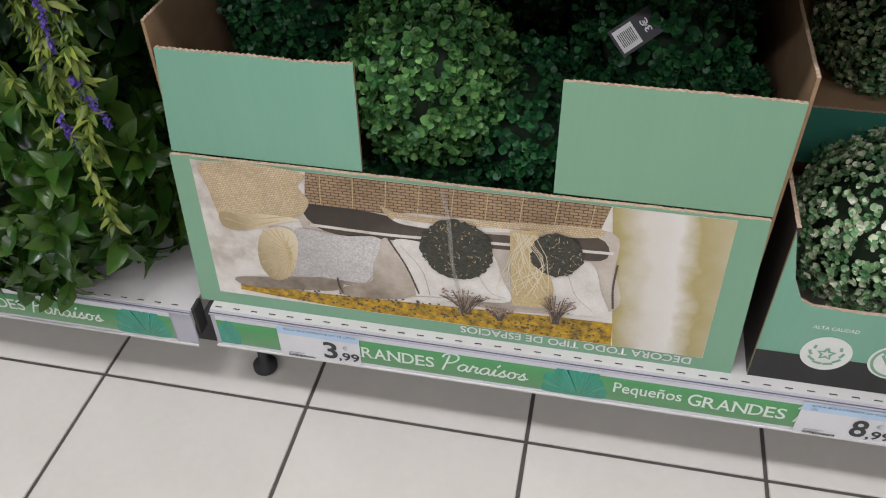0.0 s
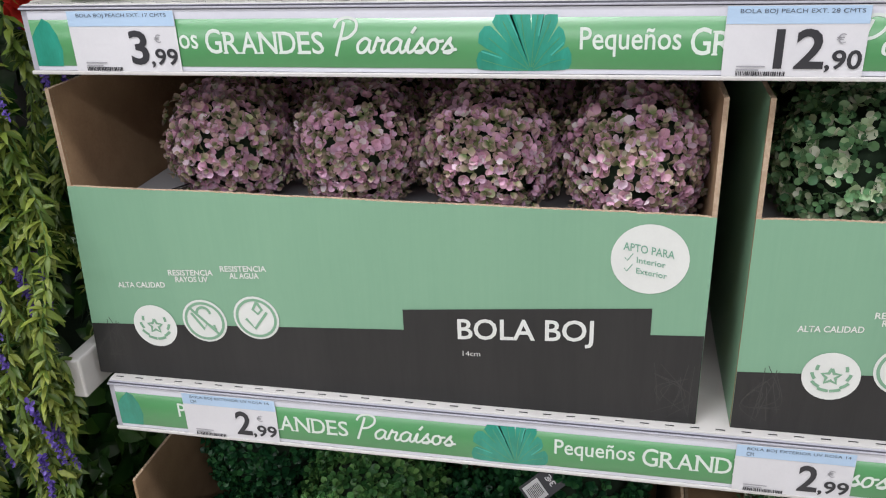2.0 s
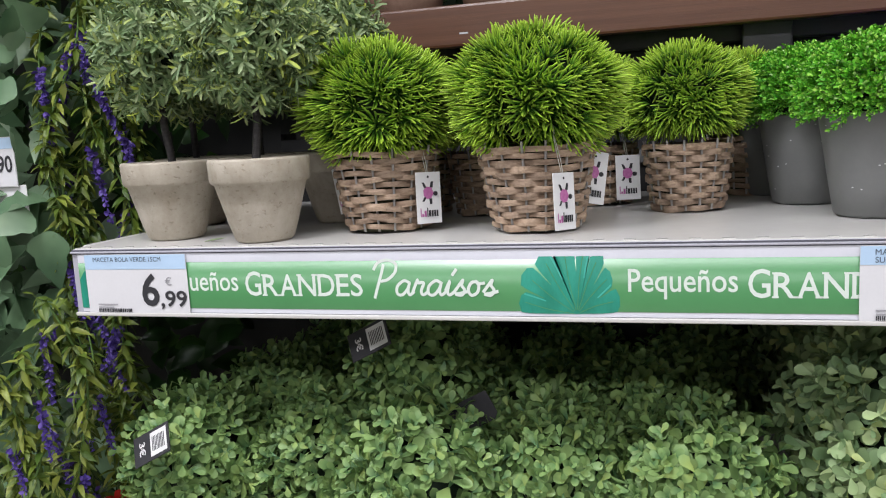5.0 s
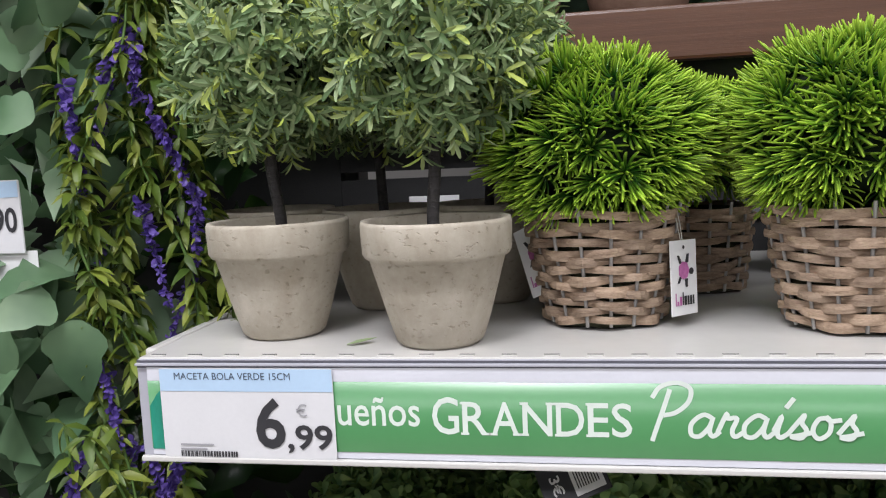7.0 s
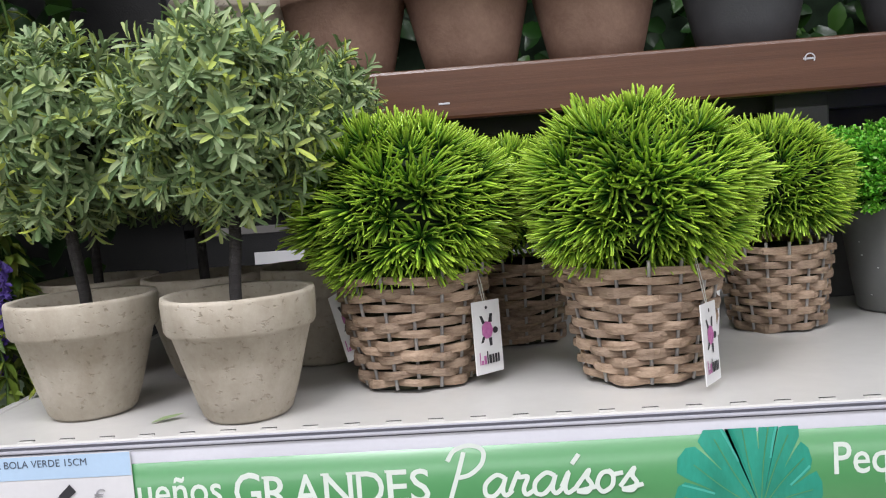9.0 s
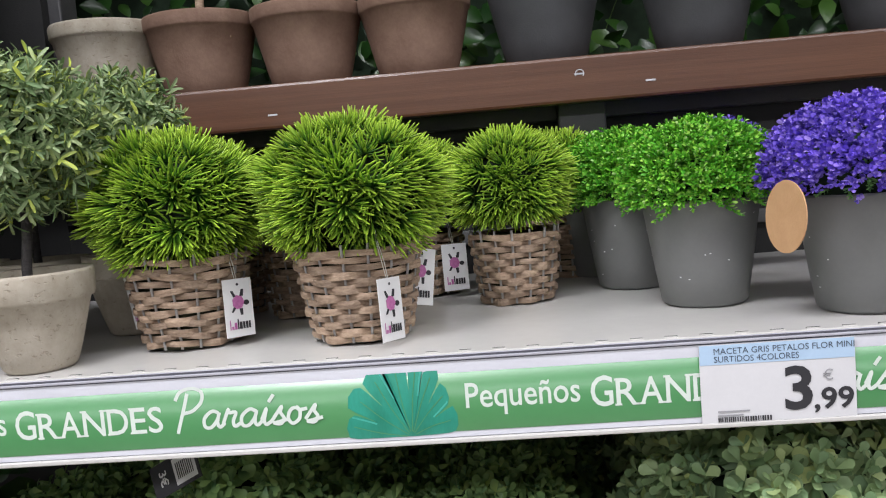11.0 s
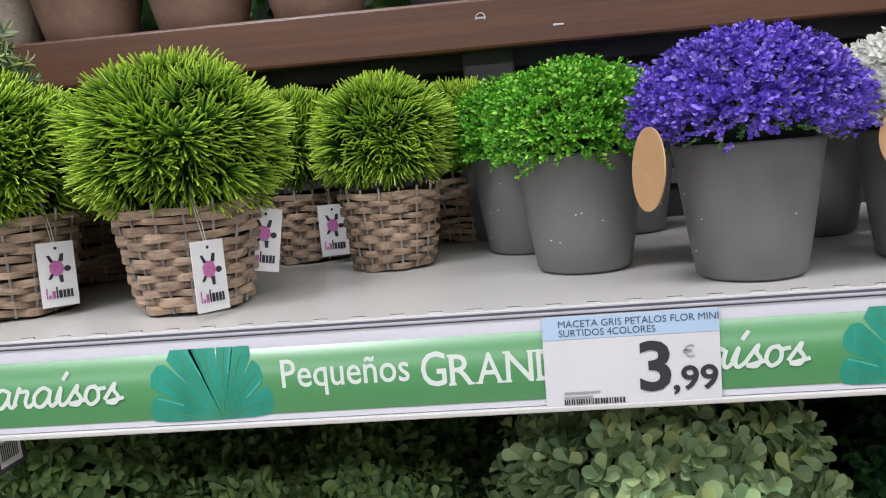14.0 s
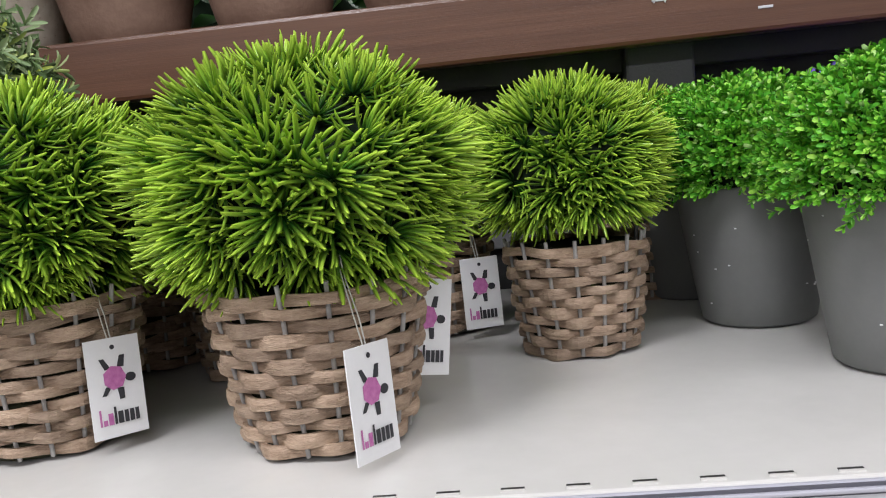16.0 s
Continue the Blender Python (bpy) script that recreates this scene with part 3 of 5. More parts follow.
# ---- promotional strips and price labels ----
SCRIPT = {
    "P": (1.25, [[(0.45, 2.15), (0.3, 1.3), (0.12, 0.4), (0.0, -0.25)], [(-0.15, 1.75), (0.1, 2.25), (0.65, 2.45), (1.15, 2.2), (1.15, 1.6), (0.75, 1.1), (0.3, 0.95)]]),
    "a": (1.0, [[(0.78, 0.85), (0.45, 1.0), (0.08, 0.6), (0.1, 0.1), (0.4, 0.02), (0.7, 0.45), (0.8, 0.9), (0.72, 0.3), (0.85, 0.02), (1.1, 0.25)]]),
    "r": (0.85, [[(0.0, 0.2), (0.25, 1.05), (0.3, 0.85), (0.62, 0.85), (0.5, 0.3), (0.62, 0.02), (0.92, 0.25)]]),
    "í": (0.55, [[(0.05, 0.3), (0.28, 0.98), (0.18, 0.3), (0.3, 0.02), (0.6, 0.25)], [(0.38, 1.35), (0.62, 1.8)]]),
    "s": (0.75, [[(0.0, 0.2), (0.3, 0.75), (0.48, 1.05), (0.42, 0.7), (0.6, 0.35), (0.45, 0.02), (0.1, 0.08), (0.3, 0.12), (0.85, 0.28)]]),
    "o": (0.9, [[(0.55, 0.95), (0.2, 0.85), (0.06, 0.35), (0.28, 0.0), (0.6, 0.25), (0.62, 0.75), (0.45, 0.98), (0.6, 0.8), (0.98, 0.85)]]),
}


def script_lines(word, x0, x1, zbase, xheight):
    lines, pen = [], 0.0
    for ch in word:
        w, ls = SCRIPT[ch]
        lines += [[(px + pen, pz) for px, pz in l] for l in ls]
        pen += w
    sx = (x1 - x0) / pen
    return [curve_through([(x0 + sx * px + 0.1 * xheight * pz, zbase + xheight * pz) for px, pz in l], 6) for l in lines]


def serifs(parent, body, x0, x1, z0, z1, y):
    """Capital letters one by one, with small feet on their upright strokes."""
    widths = {"G": 0.155, "R": 0.145, "A": 0.155, "N": 0.165, "D": 0.155, "E": 0.115, "S": 0.11}
    feet = {"R": ((0.09, 1, 1), (0.92, 1, 0)), "A": ((0.06, 1, 0), (0.93, 1, 0)), "N": ((0.06, 1, 1), (0.94, 0, 1)), "D": ((0.10, 1, 1),), "E": ((0.12, 1, 1),), "G": ((0.88, 0, 0),)}
    total = sum(widths[c] for c in body)
    pen, h = x0, (z1 - z0) * 0.075
    for i, c in enumerate(body):
        w = (x1 - x0) * widths[c] / total
        big = 0.003 if i == 0 and c == "G" else 0.0
        a, b = pen + 0.05 * w, pen + 0.93 * w
        ob = words("letter", c, a, b, z0, z1 + big, y, M_INK, parent, 0.008)
        for f, low, high in feet.get(c, ()):
            cx = a + f * (b - a)
            for on, zz in ((low, z0), (high, z1 - h)):
                if on:
                    flat("foot", rect(cx - 0.0026, cx + 0.0026, zz, zz + h), y - 0.0001, M_INK, ob)
        pen += w


def monstera(parent, x, z, w, h, y):
    """A printed split leaf, cut off by the strip's edges: lobes, slits, veins and pale rims."""
    cx, cz, lobes = x + 0.60 * w, z + 0.02 * h, 8
    V, rims, veins = [(cx, y, cz)], [], []

    def put(a, r):
        return cx + r * math.cos(a) * (0.62 if math.cos(a) < 0 else 0.42) * w, min(z + h, max(z, cz + r * 1.25 * h * max(0.0, math.sin(a))))
    for k in range(lobes):
        a0, a1 = math.pi * (1.0 - k / lobes), math.pi * (1.0 - (k + 0.955) / lobes)
        size = (0.92, 1.0, 0.97, 1.03, 0.98, 1.0, 0.94, 0.98)[k]
        for f, r in ((0.0, 0.58), (0.012, 0.84), (0.06, 0.97), (0.4, 1.02), (0.75, 1.0), (0.95, 0.93), (0.985, 0.80), (1.01, 0.58)):
            px, pz = put(a0 + (a1 - a0) * f, r * size)
            V.append((px, y, pz))
        mid = a0 + 0.5 * (a1 - a0)
        veins.append(curve_through([put(mid + 0.12, 0.06), put(mid + 0.05, 0.45), put(mid, 0.84)], 4))
        if k % 2 == 0:
            rims.append(curve_through([put(a1 + 0.03, 0.52), put(a1 + 0.045, 0.7), put(a1 + 0.06, 0.88)], 3))
    F = [(0, k, k + 1) for k in range(1, len(V) - 1)]
    lf = part("printed_leaf", mesh_of("printed_leaf", V, F), M_TEAL, parent, "teal split leaf print")
    convex(lf, 16, 8, -4)
    strokes("leaf_vein", veins, 0.0006, y - 0.0001, M_GREEN, lf)
    strokes("leaf_rim", rims, 0.0013, y - 0.0001, M_TEAL2, lf)


def convex(ob, top=38, mid=12, low=-8):
    """Shades a print in the rail as the gently bowed plastic that it is."""
    me = ob.data
    zs = [v.co.z for v in me.vertices]
    lo, hi = min(zs), max(zs)
    side = -1 if sum(p.normal.y * p.area for p in me.polygons) < 0 else 1
    for p in me.polygons:
        p.use_smooth = True
    normals = []
    for z in zs:
        s = 2 * (z - lo) / (hi - lo) - 1
        a = math.radians(mid + (top - mid) * s if s > 0 else mid + (mid - low) * s)
        normals.append((0.0, side * math.cos(a), -side * math.sin(a)))
    me.normals_split_custom_set_from_vertices(normals)


def band(name, x0, x1, z0, z1, y, material, parent, rows=10):
    V = [(x, y, z0 + (z1 - z0) * k / rows) for k in range(rows + 1) for x in (x0, x1)]
    F = [(2 * k, 2 * k + 1, 2 * k + 3, 2 * k + 2) for k in range(rows)]
    ob = part(name, mesh_of(name, V, F), material, parent)
    convex(ob)
    return ob


def promo_strip(x0, x1, top, front, phase=0.0, skip=()):
    """A paper strip in the rail: white edges, green band, slogan and leaves."""
    y = front - 0.0012
    s = thing("promo_strip", ((x0 + x1) / 2, y, top - 0.07), "green and white printed slogan strip in the shelf rail", "strip", "slogan strips")
    part("paper", block(x0, x1, y, y + 0.0008, top - 0.070, top - 0.0095), M_PAPER, s)
    band("green_band", x0, x1, top - 0.0655, top - 0.0185, y - 0.0004, M_GREEN, s)
    k = 0
    while True:
        b = 0.111 + phase + 0.466 * k
        k += 1
        if b > x1:
            break

        def fits(a, c):
            return a >= x0 and c <= x1
        yy = y - 0.00055
        if fits(b, b + 0.09):
            words("small_lettering", "Pequeños", b, b + 0.089, top - 0.054, top - 0.0275, yy, M_INK, s, 0.008)
        if fits(b + 0.095, b + 0.224):
            serifs(s, "GRANDES", b + 0.096, b + 0.222, top - 0.0525, top - 0.031, yy)
        elif fits(b + 0.095, b + 0.17):
            serifs(s, "GRAN", b + 0.096, b + 0.168, top - 0.0525, top - 0.031, yy)
        elif fits(b + 0.150, b + 0.224):
            serifs(s, "NDES", b + 0.150, b + 0.222, top - 0.0525, top - 0.031, yy)
        if fits(b + 0.23, b + 0.352):
            strokes("script_lettering", script_lines("Paraísos", b + 0.233, b + 0.350, top - 0.051, 0.0135), 0.0028, yy, M_INK, s)
        elif fits(b + 0.30, b + 0.352):
            strokes("script_lettering", script_lines("ísos", b + 0.304, b + 0.350, top - 0.051, 0.0135), 0.0028, yy, M_INK, s)
        if fits(b + 0.372, b + 0.46):
            monstera(s, b + 0.368, top - 0.0685, 0.090, 0.0525, yy)
    if x0 > -0.1:
        flat("printed_leaf", [(x0 + 0.0005, top - 0.066), (x0 + 0.030, top - 0.066), (x0 + 0.033, top - 0.05), (x0 + 0.030, top - 0.034), (x0 + 0.024, top - 0.022), (x0 + 0.016, top - 0.017), (x0 + 0.013, top - 0.021), (x0 + 0.006, top - 0.028), (x0 + 0.0005, top - 0.036)], y - 0.0005, M_TEAL, s)
    return s


def price_label(x0, w, top, front, lines, euros, cents):
    """A paper shelf label: blue head, name, large price, code bars."""
    y, x1 = front - 0.0034, x0 + w
    t = top - 0.0095
    l = thing("price_label", ((x0 + x1) / 2, y, t - 0.06), "white paper price label with a pale blue head in the rail", "price label", "price labels")
    part("paper", block(x0, x1, y, y + 0.0005, t - 0.061, t, 0), M_LABEL, l)
    flat("header", rect(x0 + 0.0003, x1 - 0.0003, t - 0.0155, t - 0.0004), y - 0.0003, M_SKY, l)
    for i, line in enumerate(lines):
        words("name_print", line, x0 + 0.011, x0 + 0.011 + min(w * 0.9, 0.0037 * len(line)), t - 0.0075 - 0.0062 * i, t - 0.0028 - 0.0062 * i, y - 0.0006, M_NAVY, l, 0.0)
    c = x0 + w * 0.72
    words("price_print", euros, c - 0.0205 * len(euros), c, t - 0.054, t - 0.0195, y - 0.0006, M_BLACK, l, 0.022)
    words("price_print", "," + cents, c + 0.001, x1 - 0.002, t - 0.057, t - 0.0375, y - 0.0006, M_BLACK, l, 0.02)
    words("price_print", "€", c + 0.008, c + 0.0155, t - 0.032, t - 0.0235, y - 0.0006, M_GREYINK, l, 0.0)
    rng = random.Random(int(x0 * 1000))
    bm, px = bmesh.new(), x0 + 0.012
    while px < x0 + 0.052:
        bw = rng.choice((0.0005, 0.0009, 0.0013))
        block(px, px + bw, y - 0.0007, y - 0.0005, t - 0.0603, t - 0.0565, bm=bm)
        px += bw + rng.choice((0.0005, 0.0009))
    part("code_bar", bm, M_BLACK, l)
    for dz, wd in ((0.0515, 0.024), (0.0545, 0.019)):
        flat("code_print", rect(x0 + 0.012, x0 + 0.012 + wd, t - dz - 0.0012, t - dz), y - 0.0006, M_GREYINK, l)
    return l


LABELS = [
    (3, 0.023, 0.121, ("MACETA BOLA VERDE 15CM",), "6", "99"),
    (3, 0.757, 0.115, ("MACETA GRIS PETALOS FLOR MINI", "SURTIDOS 4COLORES"), "3", "99"),
    (3, 1.034, 0.115, ("MACETA GRIS PETALOS FLOR MINI", "SURTIDOS 4COLORES"), "3", "99"),
    (2, 0.060, 0.119, ("BOLA BOJ PEACH EXT. 17 CMTS",), "3", "99"),
    (2, 0.702, 0.116, ("BOLA BOJ PEACH EXT. 28 CMTS",), "12", "90"),
    (1, 0.106, 0.122, ("BOLA BOJ EXTERIOR UV ROSA 14", "CM"), "2", "99"),
    (1, 0.756, 0.120, ("BOLA BOJ EXTERIOR UV ROSA 14", "CM"), "2", "99"),
    (0, 0.106, 0.120, ("BOLA BOJ EXTERIOR UV 18 CMTS",), "3", "99"),
    (0, 0.812, 0.120, ("BOLA BOJ EXTERIOR UV ROSA", "CM"), "8", "99"),
]
for i, (top, front) in enumerate(zip(SHELF_TOPS, FRONTS)):
    skip = [(x, x + w) for s, x, w, *_ in LABELS if s == i]
    promo_strip(0.013, X1 - 0.004, top, front, -0.015 if i == 1 else 0.0, skip)
promo_strip(-0.94, -0.06, 0.178, -0.035, -0.17 - 0.466 * 2)
for s, x, w, lines, e, c in LABELS:
    price_label(x, w, SHELF_TOPS[s], FRONTS[s], lines, e, c)


# ---- kinds of plants and pots ----
RNG = np.random.RandomState(7)
PEACH_SPRIGS = [sprig(RNG, OBOVATE, 0.028, 4, 0.0235, 0.0068, 0.3, 0.2, 60, 0.5) for _ in range(4)]
BIG_SPRIGS = [sprig(RNG, OBOVATE, 0.030, 4, 0.025, 0.0086, 0.25, 0.2, 62, 0.5) for _ in range(4)]
BOX_SPRIGS = [sprig(RNG, ROUND, 0.015, 3, 0.0118, 0.0058, 0.4, 0.15, 60, 0.7) for _ in range(4)]
PETALS = [sprig(RNG, ROUND, 0.003, 1, 0.0085, 0.0046, 0.4, -0.25, 66, 1.0, 4) for _ in range(3)]
SMALL_PETALS = [sprig(np.random.RandomState(70 + k), ROUND, 0.003, 1, 0.0066, 0.0034, 0.4, -0.25, 60, 1.0, 4) for k in range(3)]
FINE_FLORETS = [sprig(np.random.RandomState(75 + k), BLUNT, 0.012, 3, 0.0054, 0.0017, 0.3, 0.1, 44, 0.9, 3) for k in range(3)]
LEAFLETS = [sprig(RNG, ROUND, 0.014, 2, 0.010, 0.0045, 0.3, 0.15, 60, 0.8) for _ in range(3)]
ROSE_SPRIGS = [sprig(RNG, BLUNT, 0.0295, 5, 0.0150, 0.0017, 0.6, 0.2, 66, 0.8, 4) for _ in range(4)]
MINI_SPRIGS = [sprig(RNG, BLUNT, 0.017, 4, 0.0058, 0.00135, 0.4, 0.1, 42, 0.9, 3) for _ in range(3)]
FLORETS = [sprig(RNG, LANCE, 0.012, 3, 0.0066, 0.0015, 0.3, 0.1, 40, 0.9, 3) for _ in range(3)]


def pine_tuft(rng, n=46, length=0.0300):
    """A rosette of needles that splay flat from a heart shaded by colour and bend back outward."""
    out = []
    for low, high, bend, share, size in ((62, 104, 62, 0.5, 1.0), (38, 70, 46, 0.32, 0.95), (8, 40, 26, 0.18, 0.8)):
        m = int(n * share)
        a = 2 * np.pi * (np.arange(m) + rng.uniform(-0.35, 0.35, m)) / m
        tilt = np.radians(rng.uniform(low, high, m))
        d = np.stack([np.cos(tilt), np.sin(tilt) * np.cos(a), np.sin(tilt) * np.sin(a)], 1)
        ref = np.array([1.0, 0, 0]) + rng.normal(size=(m, 3)) * 0.1
        y = np.cross(ref, d)
        y /= np.linalg.norm(y, axis=1)[:, None] + 1e-9
        rots = np.stack([d, y, np.cross(d, y)], axis=2)
        out.append(scatter(bent_needle(length, 0.00122, bend), np.zeros((m, 3)), rots, size * rng.uniform(0.85, 1.1, m)))
    return joined(out)


TUFTS = [pine_tuft(RNG) for _ in range(4)]


def leaf_ball(name, radius, n, sprigs, material, label, group, reach, seed, core=0.74, blossom=None):
    """A ball of plastic foliage on a core coloured as inner shade; made at the origin."""
    rng = np.random.RandomState(seed)
    b = thing(name, (0, 0, 0), label, "foliage ball", group)
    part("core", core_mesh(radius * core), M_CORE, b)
    foliage("foliage", clump(n, radius - reach, rng, sprigs, 1.0), material, b)
    if blossom:
        bs, bn, bmat = blossom
        foliage("blossoms", clump(bn, radius - 0.006, rng, bs, 1.0, lean=0.25), bmat, b)
    return b


def spread(proto, places, seed=1):
    """The made thing at the first place, copies of it at the others: x, y, z, size."""
    rng = random.Random(seed)
    obs = []
    for i, (x, y, z, *s) in enumerate(places):
        m = pose(x, y, z, rng.uniform(-25, 25), rng.uniform(-25, 25), rng.uniform(0, 360)) @ Matrix.Scale(s[0] if s else 1.0, 4)
        if i == 0:
            obs.append(proto)
        else:
            obs.append(copy_thing(proto, m))
        first = m if i == 0 else first
    proto.matrix_basis = first
    return obs


def price_tag(x, y, z, turn, lean, roll=0.0, parent_label="black and white card price tag tucked in foliage"):
    t = thing("price_tag", (0, 0, 0), parent_label, "price tag", "card price tags")
    part("card", block(-0.027, 0.025, -0.0006, 0.0006, -0.0165, 0.0165, 0.0003), M_BLACK, t)
    flat("white_field", rect(-0.002, 0.022, -0.013, 0.013), -0.0009, M_TAG, t)
    bm = bmesh.new()
    for k in range(9):
        block(0.001 + 0.0021 * k, 0.0019 + 0.0021 * k, -0.0013, -0.0011, -0.008, 0.008, bm=bm)
    part("code_bar", bm, M_BLACK, t)
    wd = words("price_print", "3€", -0.0075, 0.0075, -0.0045, 0.0045, 0.0, M_TAG, None, 0.02)
    wd.parent = t
    wd.matrix_basis = pose(-0.014, -0.0009, 0, 0, 90, 0)
    t.matrix_basis = pose(x, y, z, lean, 0, turn) @ pose(0, 0, 0, 0, roll, 0)
    return t


def flared_pot(name, base, rim, height, band, material, seed, soil=True, parent=None, lip=0.9):
    """A turned pot with a raised rim band, a hollow top and soil."""
    b = band
    pr = [(base * 0.9, 0.0), (base, 0.003)]
    rr = lambda z: base + (rim * lip - base) * z / (height - b) if b else base + (rim - base) * z / height
    if b:
        pr += [(rr((height - b) * f), (height - b) * f) for f in (0.3, 0.6, 1.0)]
        pr += [(rim * (0.5 + 0.5 * lip), height - b + 0.001), (rim * (0.85 + 0.15 * lip), height - b + 0.004), (rim, height - 0.003), (rim * 0.985, height)]
    else:
        pr += [(rr(height * f), height * f) for f in (0.3, 0.6, 0.97)] + [(rim * 0.995, height)]
    pr += [(rim - 0.006, height - 0.001), (rim - 0.009, height - 0.012)]
    p = part("pot", lathe(pr, 48, wobble=0.006 if b else 0.0, seed=seed), material, parent)
    if soil:
        part("soil", lathe([(rim - 0.009, height - 0.016), (rim * 0.5, height - 0.011), (0.004, height - 0.010)], 24, seed=seed), M_SOIL, parent)
    return p


def topiary(seed):
    rng = np.random.RandomState(seed)
    t = thing("topiary", (0, 0, 0), "round olive-green topiary on a black stem in a cement pot", "potted plant", "cement pot topiaries")
    flared_pot("pot", 0.0305, 0.0520, 0.085, 0.026, M_CONC, seed, parent=t)
    part("stem", tube([(0.002 * math.sin(z * 60), 0.002 * math.cos(z * 45), z) for z in np.linspace(0.075, 0.18, 10)], 0.0043, 10), M_TRUNK, t)
    c = (0, 0, 0.203)
    part("core", core_mesh(0.034, centre=c), M_CORE, t)
    foliage("foliage", clump(330, 0.039, rng, ROSE_SPRIGS, 1.0, lean=0.42, size=(0.75, 1.25)), L_ROSE, t, c)
    return t


def cane_ring(r, z, half, phase, rng, n=72, waves=8, amp=0.0027, thick=0.0024):
    """One woven strand: a flat cane that runs in and out round the stakes."""
    V, F = [], []
    t0, w0 = rng.uniform(0, 6.28), rng.uniform(0.0004, 0.0016)
    for k in range(n):
        a = 2 * math.pi * k / n
        rr = r + amp * math.sin(waves * a + phase)
        zz = z + w0 * math.sin(2 * a + t0) + 0.0008 * math.sin(waves * a * 0.5 + t0)
        h = half * (0.9 + 0.15 * math.sin(3 * a + t0))
        for dr, dz in ((thick / 2, -h), (thick / 2 + 0.0006, 0), (thick / 2, h), (-thick / 2, h), (-thick / 2, -h)):
            V.append(((rr + dr) * math.cos(a), (rr + dr) * math.sin(a), zz + dz))
    for k in range(n):
        o, q = 5 * k, 5 * ((k + 1) % n)
        F += [(o + i, q + i, q + (i + 1) % 5, o + (i + 1) % 5) for i in range(5)]
    me = mesh_of("strand", V, F)
    me.polygons.foreach_set("use_smooth", [False] * len(me.polygons))
    return me


def hang_tag(parent, x, y, z, turn, lean=0.0, roll=0.0):
    """A white card on a clear cord: a plain pink mark with dark limbs, and a row of lettering bars."""
    tg = part("tag", block(-0.0145, 0.0145, -0.0004, 0.0004, -0.0525, 0.0, 0.0002), M_TAG, parent, "white hanging card tag")
    tg.matrix_basis = pose(x, y, z, lean, 0, turn) @ pose(0, 0, 0, 0, roll, 0)
    n = 0

    def mark(name, outline, material):
        nonlocal n
        n += 1
        ob = flat(name, outline, -0.0006 - 0.00003 * n, material, None)
        ob.parent = tg
    mark("hole", disc(0, -0.005, 0.0013, n=12), M_BLACK)
    for dx, dz, tx, tz, w in ((-0.0035, -0.0165, -0.0062, -0.0105, 0.0017), (0.0030, -0.0160, 0.0048, -0.0098, 0.0019), (-0.0040, -0.0255, -0.0066, -0.0300, 0.0016), (0.0020, -0.0270, 0.0026, -0.0330, 0.0018)):
        mark("dark_mark", [(dx - w, dz), (dx + w, dz), (tx + 0.6 * w, tz), (tx - 0.9 * w, tz)], M_BLACK)
    mark("dark_mark", disc(0.0078, -0.0222, 0.0029, 0.0024, 12), M_BLACK)
    mark("pink_mark", disc(-0.0006, -0.0212, 0.0062, 0.0066, 7), M_PINK)
    px = -0.0108
    for w, h, m in ((0.0011, 0.0088, M_PINK), (0.0022, 0.0030, M_PINK), (0.0026, 0.0062, M_PINK), (0.0013, 0.0092, M_BLACK), (0.0028, 0.0064, M_BLACK), (0.0022, 0.0064, M_BLACK), (0.0024, 0.0064, M_BLACK), (0.0020, 0.0064, M_BLACK)):
        mark("lettering_bar", rect(px, px + w, -0.0455, -0.0455 + h), m)
        px += w + 0.0006
    cord = part("cord", tube([(-0.001, 0, -0.004), (-0.0035, 0.002, 0.014), (-0.006, 0.004, 0.034), (-0.0065, 0.003, 0.042), (-0.0045, 0.003, 0.03), (-0.001, 0.001, 0.012), (0.0005, 0, -0.004)], 0.0004, 4), M_CORD, None)
    cord.parent = tg
    return tg


def pine_basket(seed, dome=0.087, top=0.1995, H=0.084, RB=0.0415, RT=0.0565, rows=13):
    """A dome of lime needles in a woven cane basket with a card tag."""
    rng = np.random.RandomState(seed)
    rr = random.Random(seed)
    b = thing("basket_plant", (0, 0, 0), "lime-green needle ball in a brown woven cane basket", "potted plant", "cane basket plants")
    basket = part("basket", lathe([(RB - 0.004, 0.001), (RB - 0.003, 0.004), (RT - 0.006, H - 0.004), (RT - 0.010, H - 0.006)], 32), M_SOIL, b, "woven brown cane basket")
    for k in range(rows):
        z = 0.0055 + (H - 0.009) * k / (rows - 1)
        part("strand", cane_ring(RB + (RT - RB) * z / H, z + rr.uniform(-0.0006, 0.0006), 0.0035 * rr.uniform(0.9, 1.12), math.pi * (k % 2) + rr.uniform(-0.3, 0.3), rr), M_CANE, basket)
    for k in range(16):
        a = 2 * math.pi * (k + 0.5) / 16
        part("stake", tube([((RB + (RT - RB) * f) * math.cos(a), (RB + (RT - RB) * f) * math.sin(a), 0.002 + H * f) for f in (0, 0.5, 1.02)], 0.0013, 6), M_STAKE, basket)
    sq = 0.80
    c = (0, 0, top - dome * sq)
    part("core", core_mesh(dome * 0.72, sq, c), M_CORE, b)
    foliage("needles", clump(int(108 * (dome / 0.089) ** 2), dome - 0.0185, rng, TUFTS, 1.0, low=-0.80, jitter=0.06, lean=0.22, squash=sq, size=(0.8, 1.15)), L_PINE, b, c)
    return b


